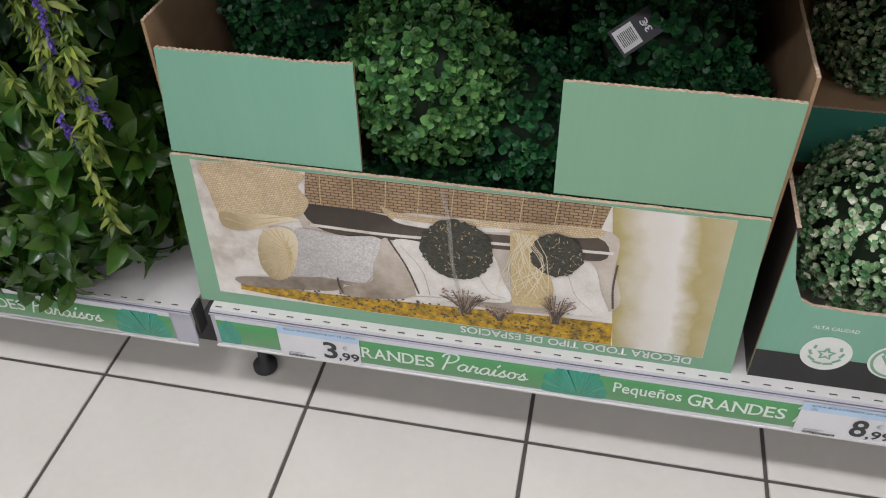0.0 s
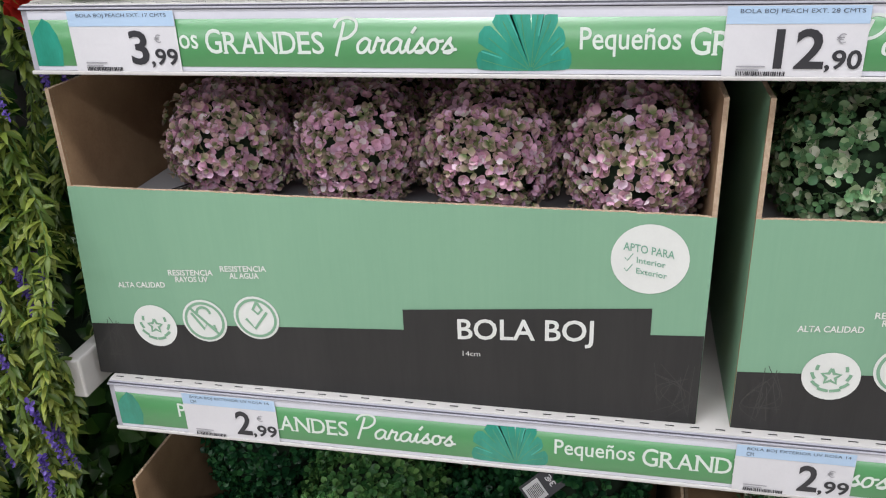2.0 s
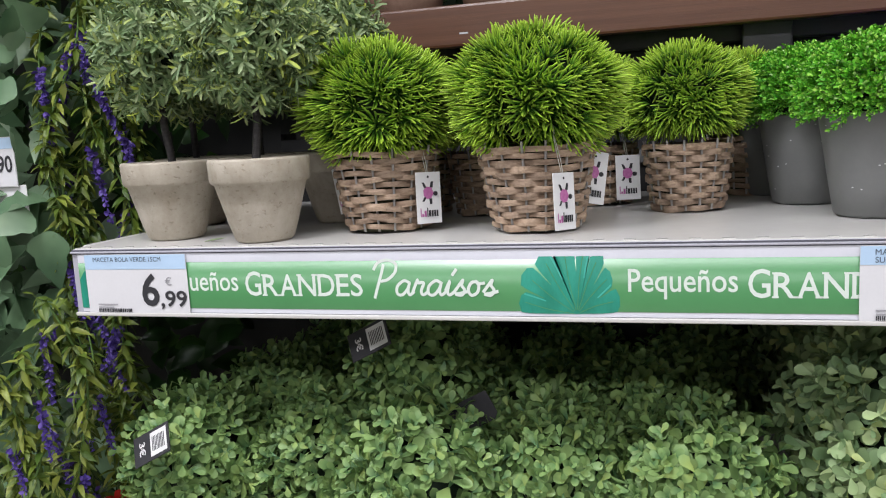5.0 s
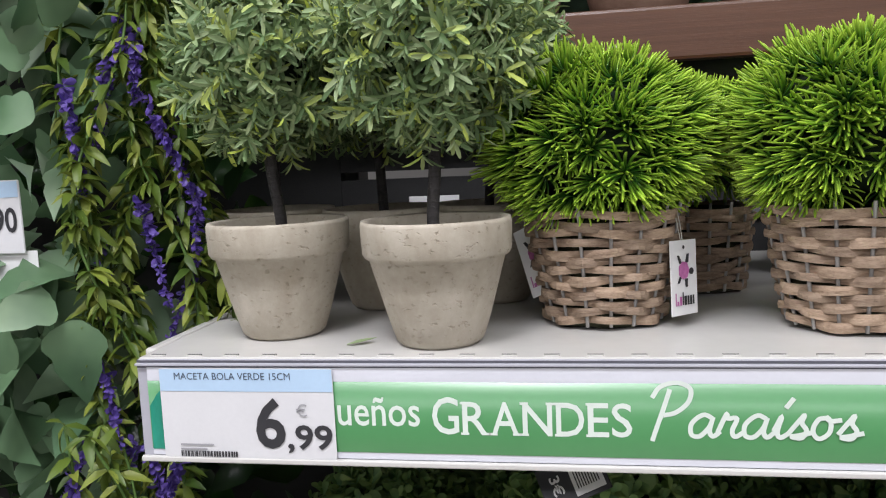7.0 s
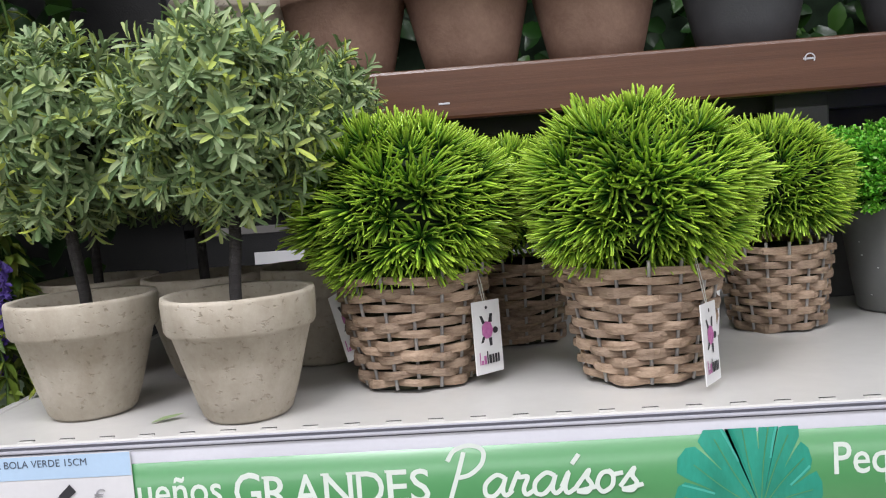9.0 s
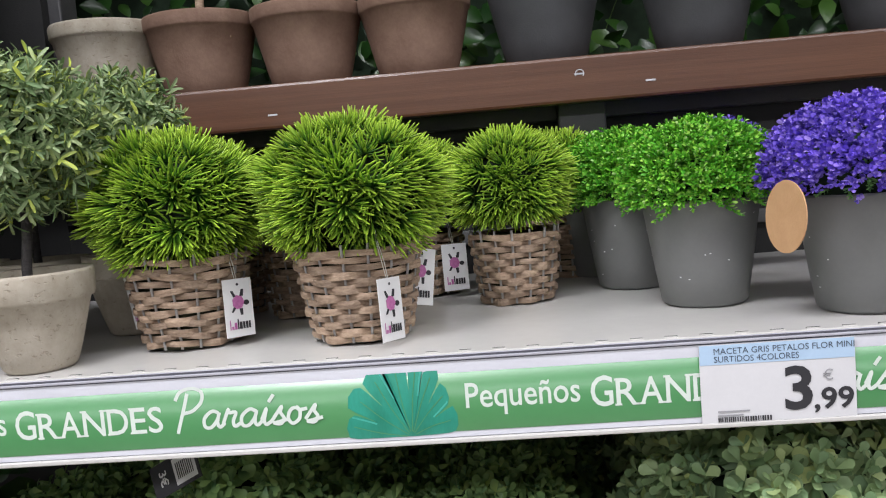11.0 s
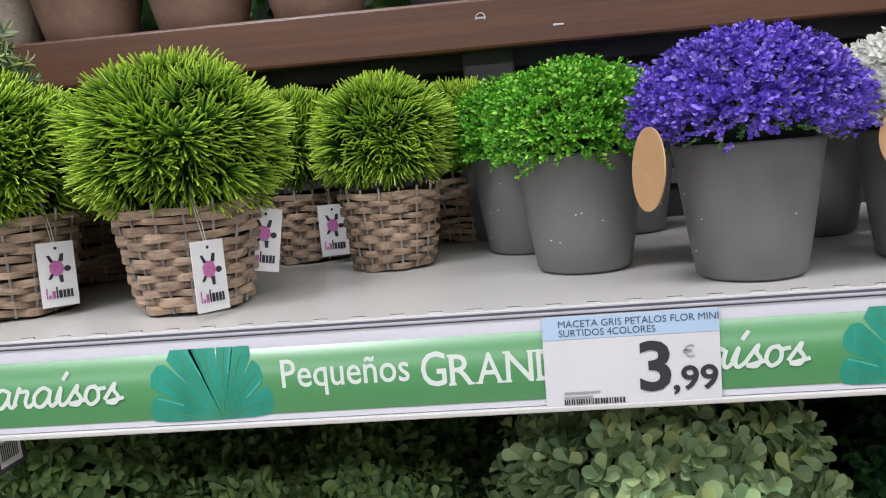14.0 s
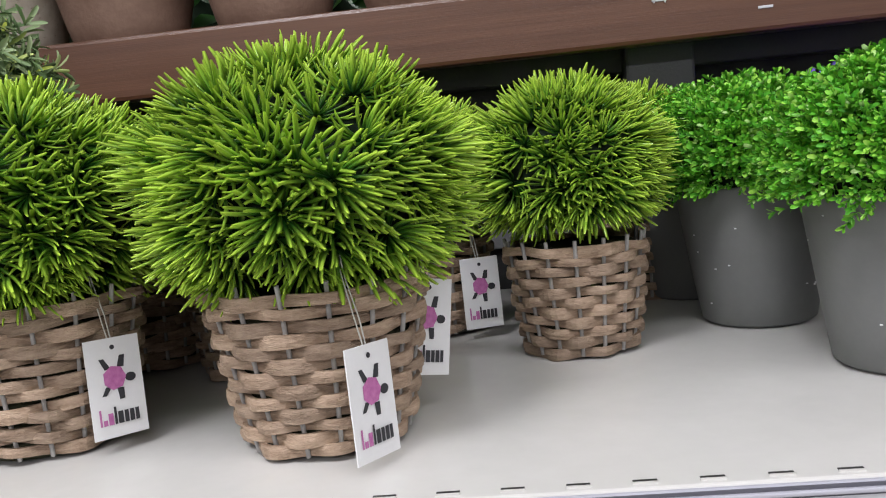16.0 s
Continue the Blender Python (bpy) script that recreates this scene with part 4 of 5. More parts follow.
def mini_pot(name, label, rng_seed, foliage_mat, sprigs, dome, top, n, green_under=True):
    rng = np.random.RandomState(rng_seed)
    p = thing(name, (0, 0, 0), label, "potted plant", "grey plastic pot plants")
    flared_pot("pot", 0.039, 0.0535, 0.098, 0, M_GREYPOT, rng_seed, parent=p)
    c = (0, 0, 0.110)
    sq = (top - 0.110) / dome
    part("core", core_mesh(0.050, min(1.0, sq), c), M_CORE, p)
    if green_under:
        foliage("stem_mass", clump(160, dome * 0.62, rng, MINI_SPRIGS, 1.0, low=0.0, lean=0.3, squash=sq), L_SPRIG, p, c)
    foliage("blossoms" if green_under else "foliage", clump(n, dome - 0.012, rng, sprigs, 1.0, low=0.0 if green_under else -0.15, lean=0.3, squash=sq), foliage_mat, p, c)
    flecks = bmesh.new()
    for k in range(14):
        a, z = rng.uniform(0, 6.28), rng.uniform(0.01, 0.09)
        r = 0.040 + 0.0135 * z / 0.101 + 0.0001
        block(-0.0007, 0.0007, -0.0002, 0.0004, -0.0004, 0.0004, bm=flecks)
        bmesh.ops.transform(flecks, matrix=pose(r * math.cos(a), r * math.sin(a), z, 0, 0, math.degrees(a) + 90), verts=flecks.verts[-8:])
    part("paint_flecks", flecks, M_TAG, p, kind="stuff")
    return p


def kraft_disc(x, y, z, turn, lean=0.0):
    d = thing("disc_tag", (0, 0, 0), "plain round kraft card tag on a grey pot", "tag", "kraft disc tags")
    bm = bmesh.new()
    bmesh.ops.create_cone(bm, cap_ends=True, segments=40, radius1=0.0287, radius2=0.0287, depth=0.0011, matrix=pose(0, 0, 0, 90))
    part("card", bm, M_DISC, d)
    part("fastener", tube([(-0.003, -0.001, 0.0205), (0.0, -0.002, 0.0225), (0.003, -0.001, 0.0235)], 0.0006, 5), M_TAG, d)
    d.matrix_basis = pose(x, y, z, lean, 0, turn)
    return d


# ---- cartons ----
def ragged_panel(x0, x1, z0, z1, y0, y1, seed=0, axis="x", rough=0.002):
    """A board panel whose top edge is torn uneven. axis: the way that it runs."""
    rng = random.Random(seed)
    n = max(6, int((x1 - x0) / 0.0035))
    V, F = [], []
    for k in range(n + 1):
        u = x0 + (x1 - x0) * k / n
        zt = z1 + rough * (0.5 * noise.noise((u * 60, seed, 0)) + 0.9 * noise.noise((u * 9, seed, 3))) + rough * 0.35 * (k % 2)
        for d in (y0, y1):
            for z in (z0, zt):
                V.append((u, d, z) if axis == "x" else (d, u, z))
    for k in range(n):
        o = 4 * k
        F += [(o, o + 4, o + 5, o + 1), (o + 2, o + 3, o + 7, o + 6), (o + 1, o + 5, o + 7, o + 3), (o, o + 2, o + 6, o + 4)]
    F += [(0, 1, 3, 2), (4 * n, 4 * n + 2, 4 * n + 3, 4 * n + 1)]
    if axis == "y":
        F = [f[::-1] for f in F]
    me = bpy.data.meshes.new("panel")
    me.from_pydata(V, [], F)
    me.update()
    return me


def board(name, me, face_mat, parent, label="", outer=False):
    """A panel: printed outside (towards -y), kraft elsewhere, torn edge on top."""
    me.materials.append(M_KRAFT), me.materials.append(face_mat), me.materials.append(M_KEDGE)
    for p in me.polygons:
        n = p.normal
        p.material_index = 2 if abs(n.z) > 0.5 else (1 if n.y < -0.5 or (outer and n.x < -0.5) else 0)
    return part(name, me, None, parent, label)


def wreath_icon(parent, cx, cz, r, y, kind):
    ic = flat("icon", disc(cx, cz, r), y, M_BOXWHITE, parent, "round white quality icon")
    ring = [(cx + 0.84 * r * math.cos(a), cz + 0.84 * r * math.sin(a)) for a in np.linspace(0, 2 * math.pi, 33)]
    lines = [] if kind == 0 else [ring]
    if kind == 0:
        lines.append([(cx + r * (0.34 if k % 2 == 0 else 0.16) * math.sin(math.pi * k / 5), cz + r * (0.34 if k % 2 == 0 else 0.16) * math.cos(math.pi * k / 5)) for k in range(11)])
        for a in np.radians((-70, -35, 0, 35, 215, 180, 145, 250)):
            lines.append([(cx + 0.62 * r * math.cos(a + d) + 0.1 * r * math.sin(3 * d), cz + 0.62 * r * math.sin(a + d)) for d in (-0.22, 0, 0.22)])
    elif kind == 1:
        lines.append([(cx - 0.55 * r, cz + 0.35 * r), (cx - 0.05 * r, cz - 0.4 * r), (cx + 0.1 * r, cz - 0.1 * r), (cx + 0.5 * r, cz - 0.4 * r), (cx + 0.4 * r, cz - 0.15 * r)])
        lines.append([(cx + 0.3 * r * math.cos(a), cz + 0.35 * r + 0.3 * r * math.sin(a)) for a in np.linspace(0, math.pi, 10)])
        lines.append([(cx - 0.6 * r, cz + 0.6 * r), (cx + 0.6 * r, cz - 0.6 * r)])
    else:
        lines.append([(cx - 0.45 * r, cz - 0.05 * r), (cx - 0.1 * r, cz - 0.5 * r), (cx + 0.5 * r, cz + 0.3 * r)])
        lines.append([(cx + 0.1 * r, cz + 0.75 * r), (cx - 0.1 * r, cz + 0.4 * r), (cx + 0.1 * r, cz + 0.2 * r), (cx + 0.3 * r, cz + 0.4 * r), (cx + 0.1 * r, cz + 0.75 * r)])
    strokes("icon_line", lines, r * 0.12, y - 0.0004, M_BOXGREEN, ic)


def flower_carton(x0, w, full=True):
    """An open display carton on the second shelf, with its printed front."""
    z0, z1, y = SHELF_TOPS[1] - DECK + 0.0005, 1.016, 0.014
    c = thing("carton", (x0 + w / 2, 0.2, z0), "open green and black printed cardboard display box", "cardboard box", "display cartons")
    inset = 0.015 if full else 0.0
    front = ragged_panel(x0, x0 + w, z0, z1, y, y + 0.005, 3, rough=0.0012)
    for v in front.vertices:
        f, u = (v.co.z - z0) / (z1 - z0), 1 - (v.co.x - x0) / w
        v.co.x += inset * f * u
        v.co.z += 0.4 * inset * f * u
    board("front_panel", front, M_BOXGREEN, c)
    board("back_panel", ragged_panel(x0, x0 + w, z0, z1 + 0.1, 0.44, 0.445, 4), M_KRAFT, c)
    for k, x in enumerate((x0 + inset, x0 + w - 0.005)):
        board("side_panel", ragged_panel(y + 0.0055, 0.4395, z0, z1 + 0.118, x, x + 0.005, 5 + k, "y", 0.0015), M_BOXGREEN, c, "", k == 0)
        nib = ragged_panel(x, x + 0.005, z1 - 0.002, z1 + 0.118, y + 0.001, y + 0.0054, 11 + k, rough=0.003)
        board("corner_flap", nib, M_KEDGE, c)
    part("tray", block(x0 + 0.007 + inset, x0 + w - 0.007, y + 0.007, 0.438, 0.965, 0.975, 0.001), M_PAD, c, "pale grey inner tray")
    k = 0.055
    yy = y - 0.0004
    o = -k * x0
    flat("black_band", [(x0 + 0.0003, z0 + 0.0003), (x0 + w - 0.0003, z0 + 0.0003), (x0 + w - 0.0003, 0.842 + k * w), (x0 + 0.0003 + 0.29 * inset, 0.842)], yy, M_BOXBLACK, c)
    flat("black_block", [(x0 + 0.404, 0.845), (x0 + 0.674, 0.86), (x0 + 0.674, 0.911), (x0 + 0.404, 0.890)], yy - 0.0003, M_BOXBLACK, c)
    words("title_print", "BOLA BOJ", x0 + 0.466, x0 + 0.615, 0.849, 0.8835, yy - 0.0008, M_BOXWHITE, c, 0.014, slant=0.06)
    words("size_print", "14cm", x0 + 0.471, x0 + 0.491, 0.836, 0.8425, yy - 0.0008, M_BOXWHITE, c, 0.0, slant=0.06)
    for i, (cx, cz, lines) in enumerate(((0.092, 0.845, ("ALTA CALIDAD",)), (0.159, 0.857, ("RAYOS UV", "RESISTENCIA")), (0.226, 0.866, ("AL AGUA", "RESISTENCIA")))):
        wreath_icon(c, x0 + cx, cz, 0.0285, yy - 0.0006, i)
        for j, s in enumerate(lines):
            wd = 0.0052 * len(s)
            words("icon_caption", s, x0 + cx - 0.008 - wd / 2, x0 + cx - 0.008 + wd / 2, cz + 0.0495 + 0.0082 * j, cz + 0.0570 + 0.0082 * j, yy - 0.0002, M_BOXWHITE, c, 0.02, slant=0.06)
    flat("round_mark", disc(x0 + 0.668, 0.967, 0.039, n=40), yy - 0.0002, M_BOXWHITE, c)
    for s, a, b, z, h in (("APTO PARA", 0.641, 0.692, 0.977, 0.009), ("Interior", 0.655, 0.684, 0.963, 0.0065), ("Exterior", 0.655, 0.686, 0.951, 0.0065)):
        words("mark_print", s, x0 + a, x0 + b, z, z + h, yy - 0.0006, M_BOXTEAL, c, 0.01, slant=-0.16)
    strokes("tick_print", [[(x0 + 0.643, 0.9685 - d), (x0 + 0.6455, 0.965 - d), (x0 + 0.651, 0.973 - d)] for d in (0, 0.012)], 0.001, yy - 0.0006, M_BOXTEAL, c)
    rng = random.Random(2)
    for ex in (0.005, w - 0.05):
        tape = [[(x0 + ex + rng.uniform(0, 0.045), z0 + rng.uniform(0.005, 0.03)), (x0 + ex + rng.uniform(0, 0.045), z0 + rng.uniform(0.03, 0.06)), (x0 + ex + rng.uniform(0, 0.045), z0 + rng.uniform(0.05, 0.085))] for _ in range(10)]
        for l in tape:
            strokes("tape_wrinkle", [curve_through(l, 4)], 0.0007, yy - 0.0006 - 0.00002 * tape.index(l), M_CREASE, c)
    return c


flower_carton(-0.015, 0.729)
flower_carton(0.750, 0.64, False)


def closed_curve(points, n=5):
    """A smooth closed outline through (x, z) points."""
    P = [np.array(p, float) for p in points]
    out, m = [], len(P)
    for i in range(m):
        a, b, c, d = P[i - 1], P[i], P[(i + 1) % m], P[(i + 2) % m]
        for k in range(n):
            t = k / n
            out.append(tuple(0.5 * (2 * b + (c - a) * t + (2 * a - 5 * b + 4 * c - d) * t * t + (3 * b - a - 3 * c + d) * t ** 3)))
    return out


def faded(name, stops, across=(1, 0, 0), low=0.0, high=1.0, wave=0.25, grain=0.12):
    """A printed colour run along one way of the sheet, broken by soft noise and fine grain."""
    m, t, p = nodes_of(name)
    tc = t.nodes.new("ShaderNodeTexCoord")
    dot = t.nodes.new("ShaderNodeVectorMath")
    dot.operation = "DOT_PRODUCT"
    dot.inputs[1].default_value = across
    link(t, tc.outputs["Object"], dot.inputs[0])
    rng = t.nodes.new("ShaderNodeMapRange")
    rng.inputs["From Min"].default_value, rng.inputs["From Max"].default_value = low, high
    link(t, dot.outputs["Value"], rng.inputs["Value"])
    f = mixed(t, wave, rng.outputs["Result"], noise_fac(t, 26.0, 3.0))
    c = ramp(t, f, stops)
    c = mixed(t, grain * 2, c, ramp(t, noise_fac(t, 420.0, 2.0), [(0.3, (0.55, 0.53, 0.5)), (0.7, (1, 1, 1))]), "MULTIPLY")
    link(t, c, p.inputs["Base Color"])
    p.inputs["Roughness"].default_value = 0.42
    return m


def photo_carton():
    """The large open carton on the base shelf: a photo print, upside down, and two raised flaps."""
    x0, x1, z0, zm, zt, y = -0.014, 0.722, SHELF_TOPS[0] - DECK + 0.0005, 0.440, 0.583, -0.014
    c = thing("carton", (0.35, 0.2, z0), "large open green cardboard box with an upside-down garden photo", "cardboard box")

    def taper(me, left, right, low, high):
        """Draws a panel's ends inward with height."""
        for v in me.vertices:
            f = (v.co.z - low) / (high - low)
            u = (v.co.x - x0) / (x1 - x0)
            v.co.x += f * (left * (1 - u) + right * u)
        return me
    board("front_panel", taper(ragged_panel(x0, x1, z0, zm, y, y + 0.005, 21, rough=0.0015), 0.015, -0.010, z0, zm), M_BOXGREEN, c)
    board("raised_flap", taper(ragged_panel(0.002, 0.246, zm + 0.002, zt, y + 0.0055, y + 0.0105, 22, rough=0.0045), 0.015, -0.022, zm, zt), M_BOXTEAL, c)
    board("raised_flap", ragged_panel(0.473, 0.713, zm + 0.002, zt + 0.004, y + 0.0055, y + 0.0105, 23, rough=0.0022), M_BOXGREEN, c)
    for k, x in enumerate((x0 + 0.020, 0.714)):
        board("side_panel", ragged_panel(y + 0.011, 0.43, z0, zt + 0.03, x, x + 0.004, 24 + k, "y"), M_KRAFT, c)
    board("back_panel", ragged_panel(x0 + 0.026, 0.712, z0, zt + 0.03, 0.425, 0.43, 26), M_KRAFT, c)
    yy = y - 0.0004
    pale = faded("printed_white", [(0.28, (0.44, 0.39, 0.33)), (0.46, (0.70, 0.66, 0.60)), (0.7, (0.84, 0.81, 0.77))], (0.6, 0, -0.8), -0.45, 0.3, 0.72)
    ph = flat("photo_print", [(0.019, 0.2055), (0.682, 0.2055), (0.678, 0.4365), (0.027, 0.4365)], yy, pale, c, "printed garden sofa photo, upside down")
    n = 0

    def level():
        nonlocal n
        n += 1
        return yy - 0.0002 - 0.00004 * n

    def lay(name, outline, mat, soft=True):
        return flat(name, closed_curve(outline) if soft else outline, level(), mat, ph)

    def lines(name, ls, width, mat):
        if len(ls) > 20:
            return tagged(strokes(name, ls, width, level(), mat, ph), kind="stuff")
        for l in ls:
            strokes(name, [l], width, level(), mat, ph)
    wick = weave("printed_wicker", (0.07, 0.035, 0.018), (0.44, 0.30, 0.17), 0.0105, 0.0044)
    knit = weave("printed_knit", (0.42, 0.30, 0.16), (0.74, 0.60, 0.40), 0.0034, 0.0030)
    linen = faded("printed_linen", [(0.2, (0.13, 0.10, 0.072)), (0.45, (0.38, 0.315, 0.25)), (0.75, (0.62, 0.55, 0.48))], (0.4, 0, 1), 0.30, 0.46, 0.62)
    grey = faded("printed_glitter", [(0.2, (0.46, 0.44, 0.43)), (0.8, (0.80, 0.78, 0.76))], (1, 0, 0.3), 0.2, 0.42, 0.5, 0.4)
    ball = surface("printed_ball", (0.006, 0.008, 0.006), (0.07, 0.07, 0.05), 260, 0.5)
    bloom = surface("printed_bloom", (0.03, 0.03, 0.012), (0.72, 0.42, 0.02), 110, 0.5)
    straw = surface("printed_straw", (0.40, 0.29, 0.13), (0.66, 0.53, 0.30), 300, 0.5)
    heath = surface("printed_heather", (0.16, 0.10, 0.07), (0.46, 0.35, 0.27), 300, 0.5)
    cream = faded("printed_cream", [(0.2, (0.40, 0.31, 0.17)), (0.5, (0.66, 0.55, 0.36)), (0.8, (0.75, 0.66, 0.48))], (1, 0, 0.4), 0.2, 0.3, 0.3)
    dusk = faded("printed_sofa_shadow", [(0.3, (0.02, 0.015, 0.01)), (0.6, (0.05, 0.037, 0.027)), (0.9, (0.12, 0.09, 0.07))], (0.25, 0, -1), -0.36, -0.28, 0.5)
    blur = faded("printed_blur", [(0.05, (0.30, 0.22, 0.04)), (0.2, (0.44, 0.37, 0.17)), (0.38, (0.68, 0.64, 0.57)), (0.55, (0.74, 0.71, 0.66)), (0.7, (0.42, 0.35, 0.15)), (0.85, (0.50, 0.44, 0.27)), (1.0, (0.66, 0.62, 0.52))], (1, 0, 0.10), 0.575, 0.725, 0.2, 0.02)
    # the blurred garden beside the sofa
    lay("garden_blur", [(0.541, 0.4362), (0.678, 0.4362), (0.6815, 0.206), (0.567, 0.206)], blur, False)
    # the sofa, its seat and shadow
    lay("sofa_back", [(0.165, 0.392), (0.30, 0.386), (0.44, 0.392), (0.545, 0.398), (0.555, 0.34), (0.56, 0.27), (0.44, 0.245), (0.30, 0.25), (0.18, 0.26), (0.165, 0.33)], linen)
    lay("sofa_shadow", [(0.168, 0.392), (0.275, 0.383), (0.34, 0.373), (0.44, 0.376), (0.53, 0.388), (0.537, 0.352), (0.44, 0.352), (0.30, 0.345), (0.19, 0.345)], dusk)
    lines("seat_seam", [curve_through([(0.172, 0.353), (0.28, 0.352), (0.42, 0.360), (0.55, 0.366)], 6)], 0.0045, pale)
    lay("flower_bed", [(0.055, 0.230), (0.16, 0.229), (0.35, 0.238), (0.50, 0.246), (0.563, 0.247), (0.565, 0.2065), (0.35, 0.2065), (0.20, 0.2065), (0.12, 0.211), (0.053, 0.216)], bloom, False)
    rs = random.Random(17)
    lines("bed_fleck", [[(a, b), (a + 0.004 * rs.uniform(0.4, 1.2), b + rs.uniform(-0.002, 0.002))] for a, b in [(rs.uniform(0.14, 0.55), rs.uniform(0.209, 0.240)) for _ in range(150)]], 0.0028, dusk)
    lay("wicker_arm", [(0.176, 0.4364), (0.169, 0.388), (0.271, 0.386), (0.30, 0.392), (0.39, 0.394), (0.531, 0.398), (0.540, 0.4364)], wick, False)
    for q in range(9):
        u = 0.19 + 0.041 * q
        lines("wicker_rib", [[(u, 0.389), (u + 0.004, 0.436)]], 0.0010, straw)
    lay("blanket_edge", [(0.266, 0.399), (0.285, 0.391), (0.34, 0.389), (0.40, 0.394), (0.47, 0.400), (0.531, 0.402), (0.528, 0.388), (0.46, 0.381), (0.40, 0.378), (0.33, 0.372), (0.285, 0.375)], knit)
    lay("blanket_hem", [(0.285, 0.381), (0.34, 0.379), (0.40, 0.384), (0.46, 0.386), (0.40, 0.377), (0.33, 0.371), (0.29, 0.374)], pale)
    # the throw over the arm
    lay("throw", [(0.045, 0.4362), (0.043, 0.39), (0.047, 0.358), (0.055, 0.340), (0.085, 0.345), (0.125, 0.352), (0.160, 0.366), (0.175, 0.392), (0.163, 0.413), (0.168, 0.4362)], knit)
    lay("throw_fold", [(0.050, 0.356), (0.052, 0.331), (0.084, 0.331), (0.132, 0.350), (0.160, 0.360), (0.12, 0.362), (0.08, 0.358)], cream)
    lines("fold_line", [curve_through(l, 5) for l in ([(0.05, 0.366), (0.09, 0.352), (0.15, 0.364)], [(0.10, 0.434), (0.112, 0.40), (0.106, 0.362)], [(0.148, 0.434), (0.150, 0.40), (0.160, 0.374)], [(0.056, 0.347), (0.09, 0.340), (0.13, 0.354)])], 0.0017, straw)
    # the cushions
    lay("cushion", [(0.051, 0.240), (0.12, 0.252), (0.168, 0.260), (0.201, 0.268), (0.199, 0.242), (0.132, 0.231), (0.065, 0.226)], linen)
    lay("cushion", [(0.199, 0.243), (0.232, 0.268), (0.259, 0.328), (0.272, 0.347), (0.296, 0.310), (0.312, 0.262), (0.28, 0.240), (0.213, 0.233)], linen)
    lay("cushion", [(0.279, 0.343), (0.33, 0.347), (0.40, 0.346), (0.42, 0.30), (0.430, 0.263), (0.37, 0.254), (0.312, 0.243), (0.303, 0.28)], pale)
    lay("cushion", [(0.478, 0.330), (0.525, 0.348), (0.543, 0.300), (0.555, 0.266), (0.535, 0.257), (0.485, 0.258), (0.482, 0.29)], pale)
    lay("cushion", [(0.152, 0.344), (0.209, 0.341), (0.262, 0.345), (0.251, 0.300), (0.242, 0.264), (0.18, 0.262), (0.134, 0.261), (0.146, 0.300)], grey)
    lines("cushion_crease", [curve_through(l, 5) for l in ([(0.288, 0.338), (0.315, 0.30), (0.325, 0.255)], [(0.262, 0.325), (0.25, 0.28), (0.225, 0.245)], [(0.39, 0.30), (0.405, 0.275), (0.425, 0.268)], [(0.50, 0.325), (0.512, 0.29), (0.535, 0.265)], [(0.12, 0.243), (0.16, 0.245), (0.196, 0.256)], [(0.30, 0.249), (0.35, 0.256), (0.42, 0.266)])], 0.0013, linen)
    lines("cushion_gap", [curve_through(l, 5) for l in ([(0.199, 0.266), (0.200, 0.250), (0.204, 0.238)], [(0.274, 0.346), (0.296, 0.300), (0.310, 0.256)], [(0.557, 0.35), (0.556, 0.31), (0.560, 0.275)])], 0.0026, dusk)
    lay("round_cushion", [(0.093, 0.300), (0.104, 0.330), (0.130, 0.344), (0.150, 0.334), (0.148, 0.298), (0.134, 0.260), (0.110, 0.245), (0.093, 0.265)], cream)
    lines("cushion_pleat", [curve_through([(0.140, 0.300), (0.128 + 0.012 * math.cos(a), 0.298 + 0.026 * math.sin(a)), (0.120 + 0.027 * math.cos(a), 0.296 + 0.047 * math.sin(a))], 4) for a in np.linspace(0.4, 6.0, 17)], 0.0012, straw)
    # the straw-wrapped pot, the clipped balls and the dried heather
    lay("straw_pot", [(0.426, 0.384), (0.458, 0.390), (0.470, 0.350), (0.484, 0.300), (0.486, 0.262), (0.434, 0.258), (0.430, 0.31)], straw, False)
    lines("straw", [curve_through([(0.430 + 0.028 * rs.random(), 0.382), (0.445 + rs.uniform(-0.02, 0.03), 0.335), (0.41 + 0.075 * rs.random(), 0.27 + 0.04 * rs.random())], 3) for _ in range(26)], 0.0008, cream)
    for bx, bz, r, seed in ((0.361, 0.342, 0.046, 4), (0.484, 0.354, 0.032, 5)):
        lay("printed_topiary", disc(bx, bz, r, r * 1.07, 70, 0.03, seed), ball, False)
        flecks = []
        for _ in range(int(150 * r / 0.045)):
            q, a = r * 0.97 * math.sqrt(rs.random()), rs.uniform(0, 6.28)
            b = rs.uniform(0, 6.28)
            px, pz = bx + q * math.cos(a), bz + q * math.sin(a) * 1.05
            flecks.append([(px, pz), (px + 0.0035 * math.cos(b), pz + 0.0035 * math.sin(b))])
        lines("ball_fleck", flecks[::2], 0.0007, straw)
        lines("ball_fleck", flecks[1::2], 0.0012, dusk)
    for hx, hz, w, h in ((0.371, 0.252, 0.036, 0.026), (0.418, 0.240, 0.019, 0.014), (0.490, 0.262, 0.025, 0.030)):
        sprays = [curve_through([(hx + w * 0.2 * rs.uniform(-1, 1), hz - h * 0.8), (hx + w * 0.5 * a, hz), (hx + w * a, hz + h * (1 - 0.4 * abs(a)) * rs.uniform(0.4, 1.0))], 3) for a in [rs.uniform(-1, 1) for _ in range(34)]]
        lines("heather", sprays[::2], 0.0013, heath)
        lines("heather", sprays[1::2], 0.0011, dusk)
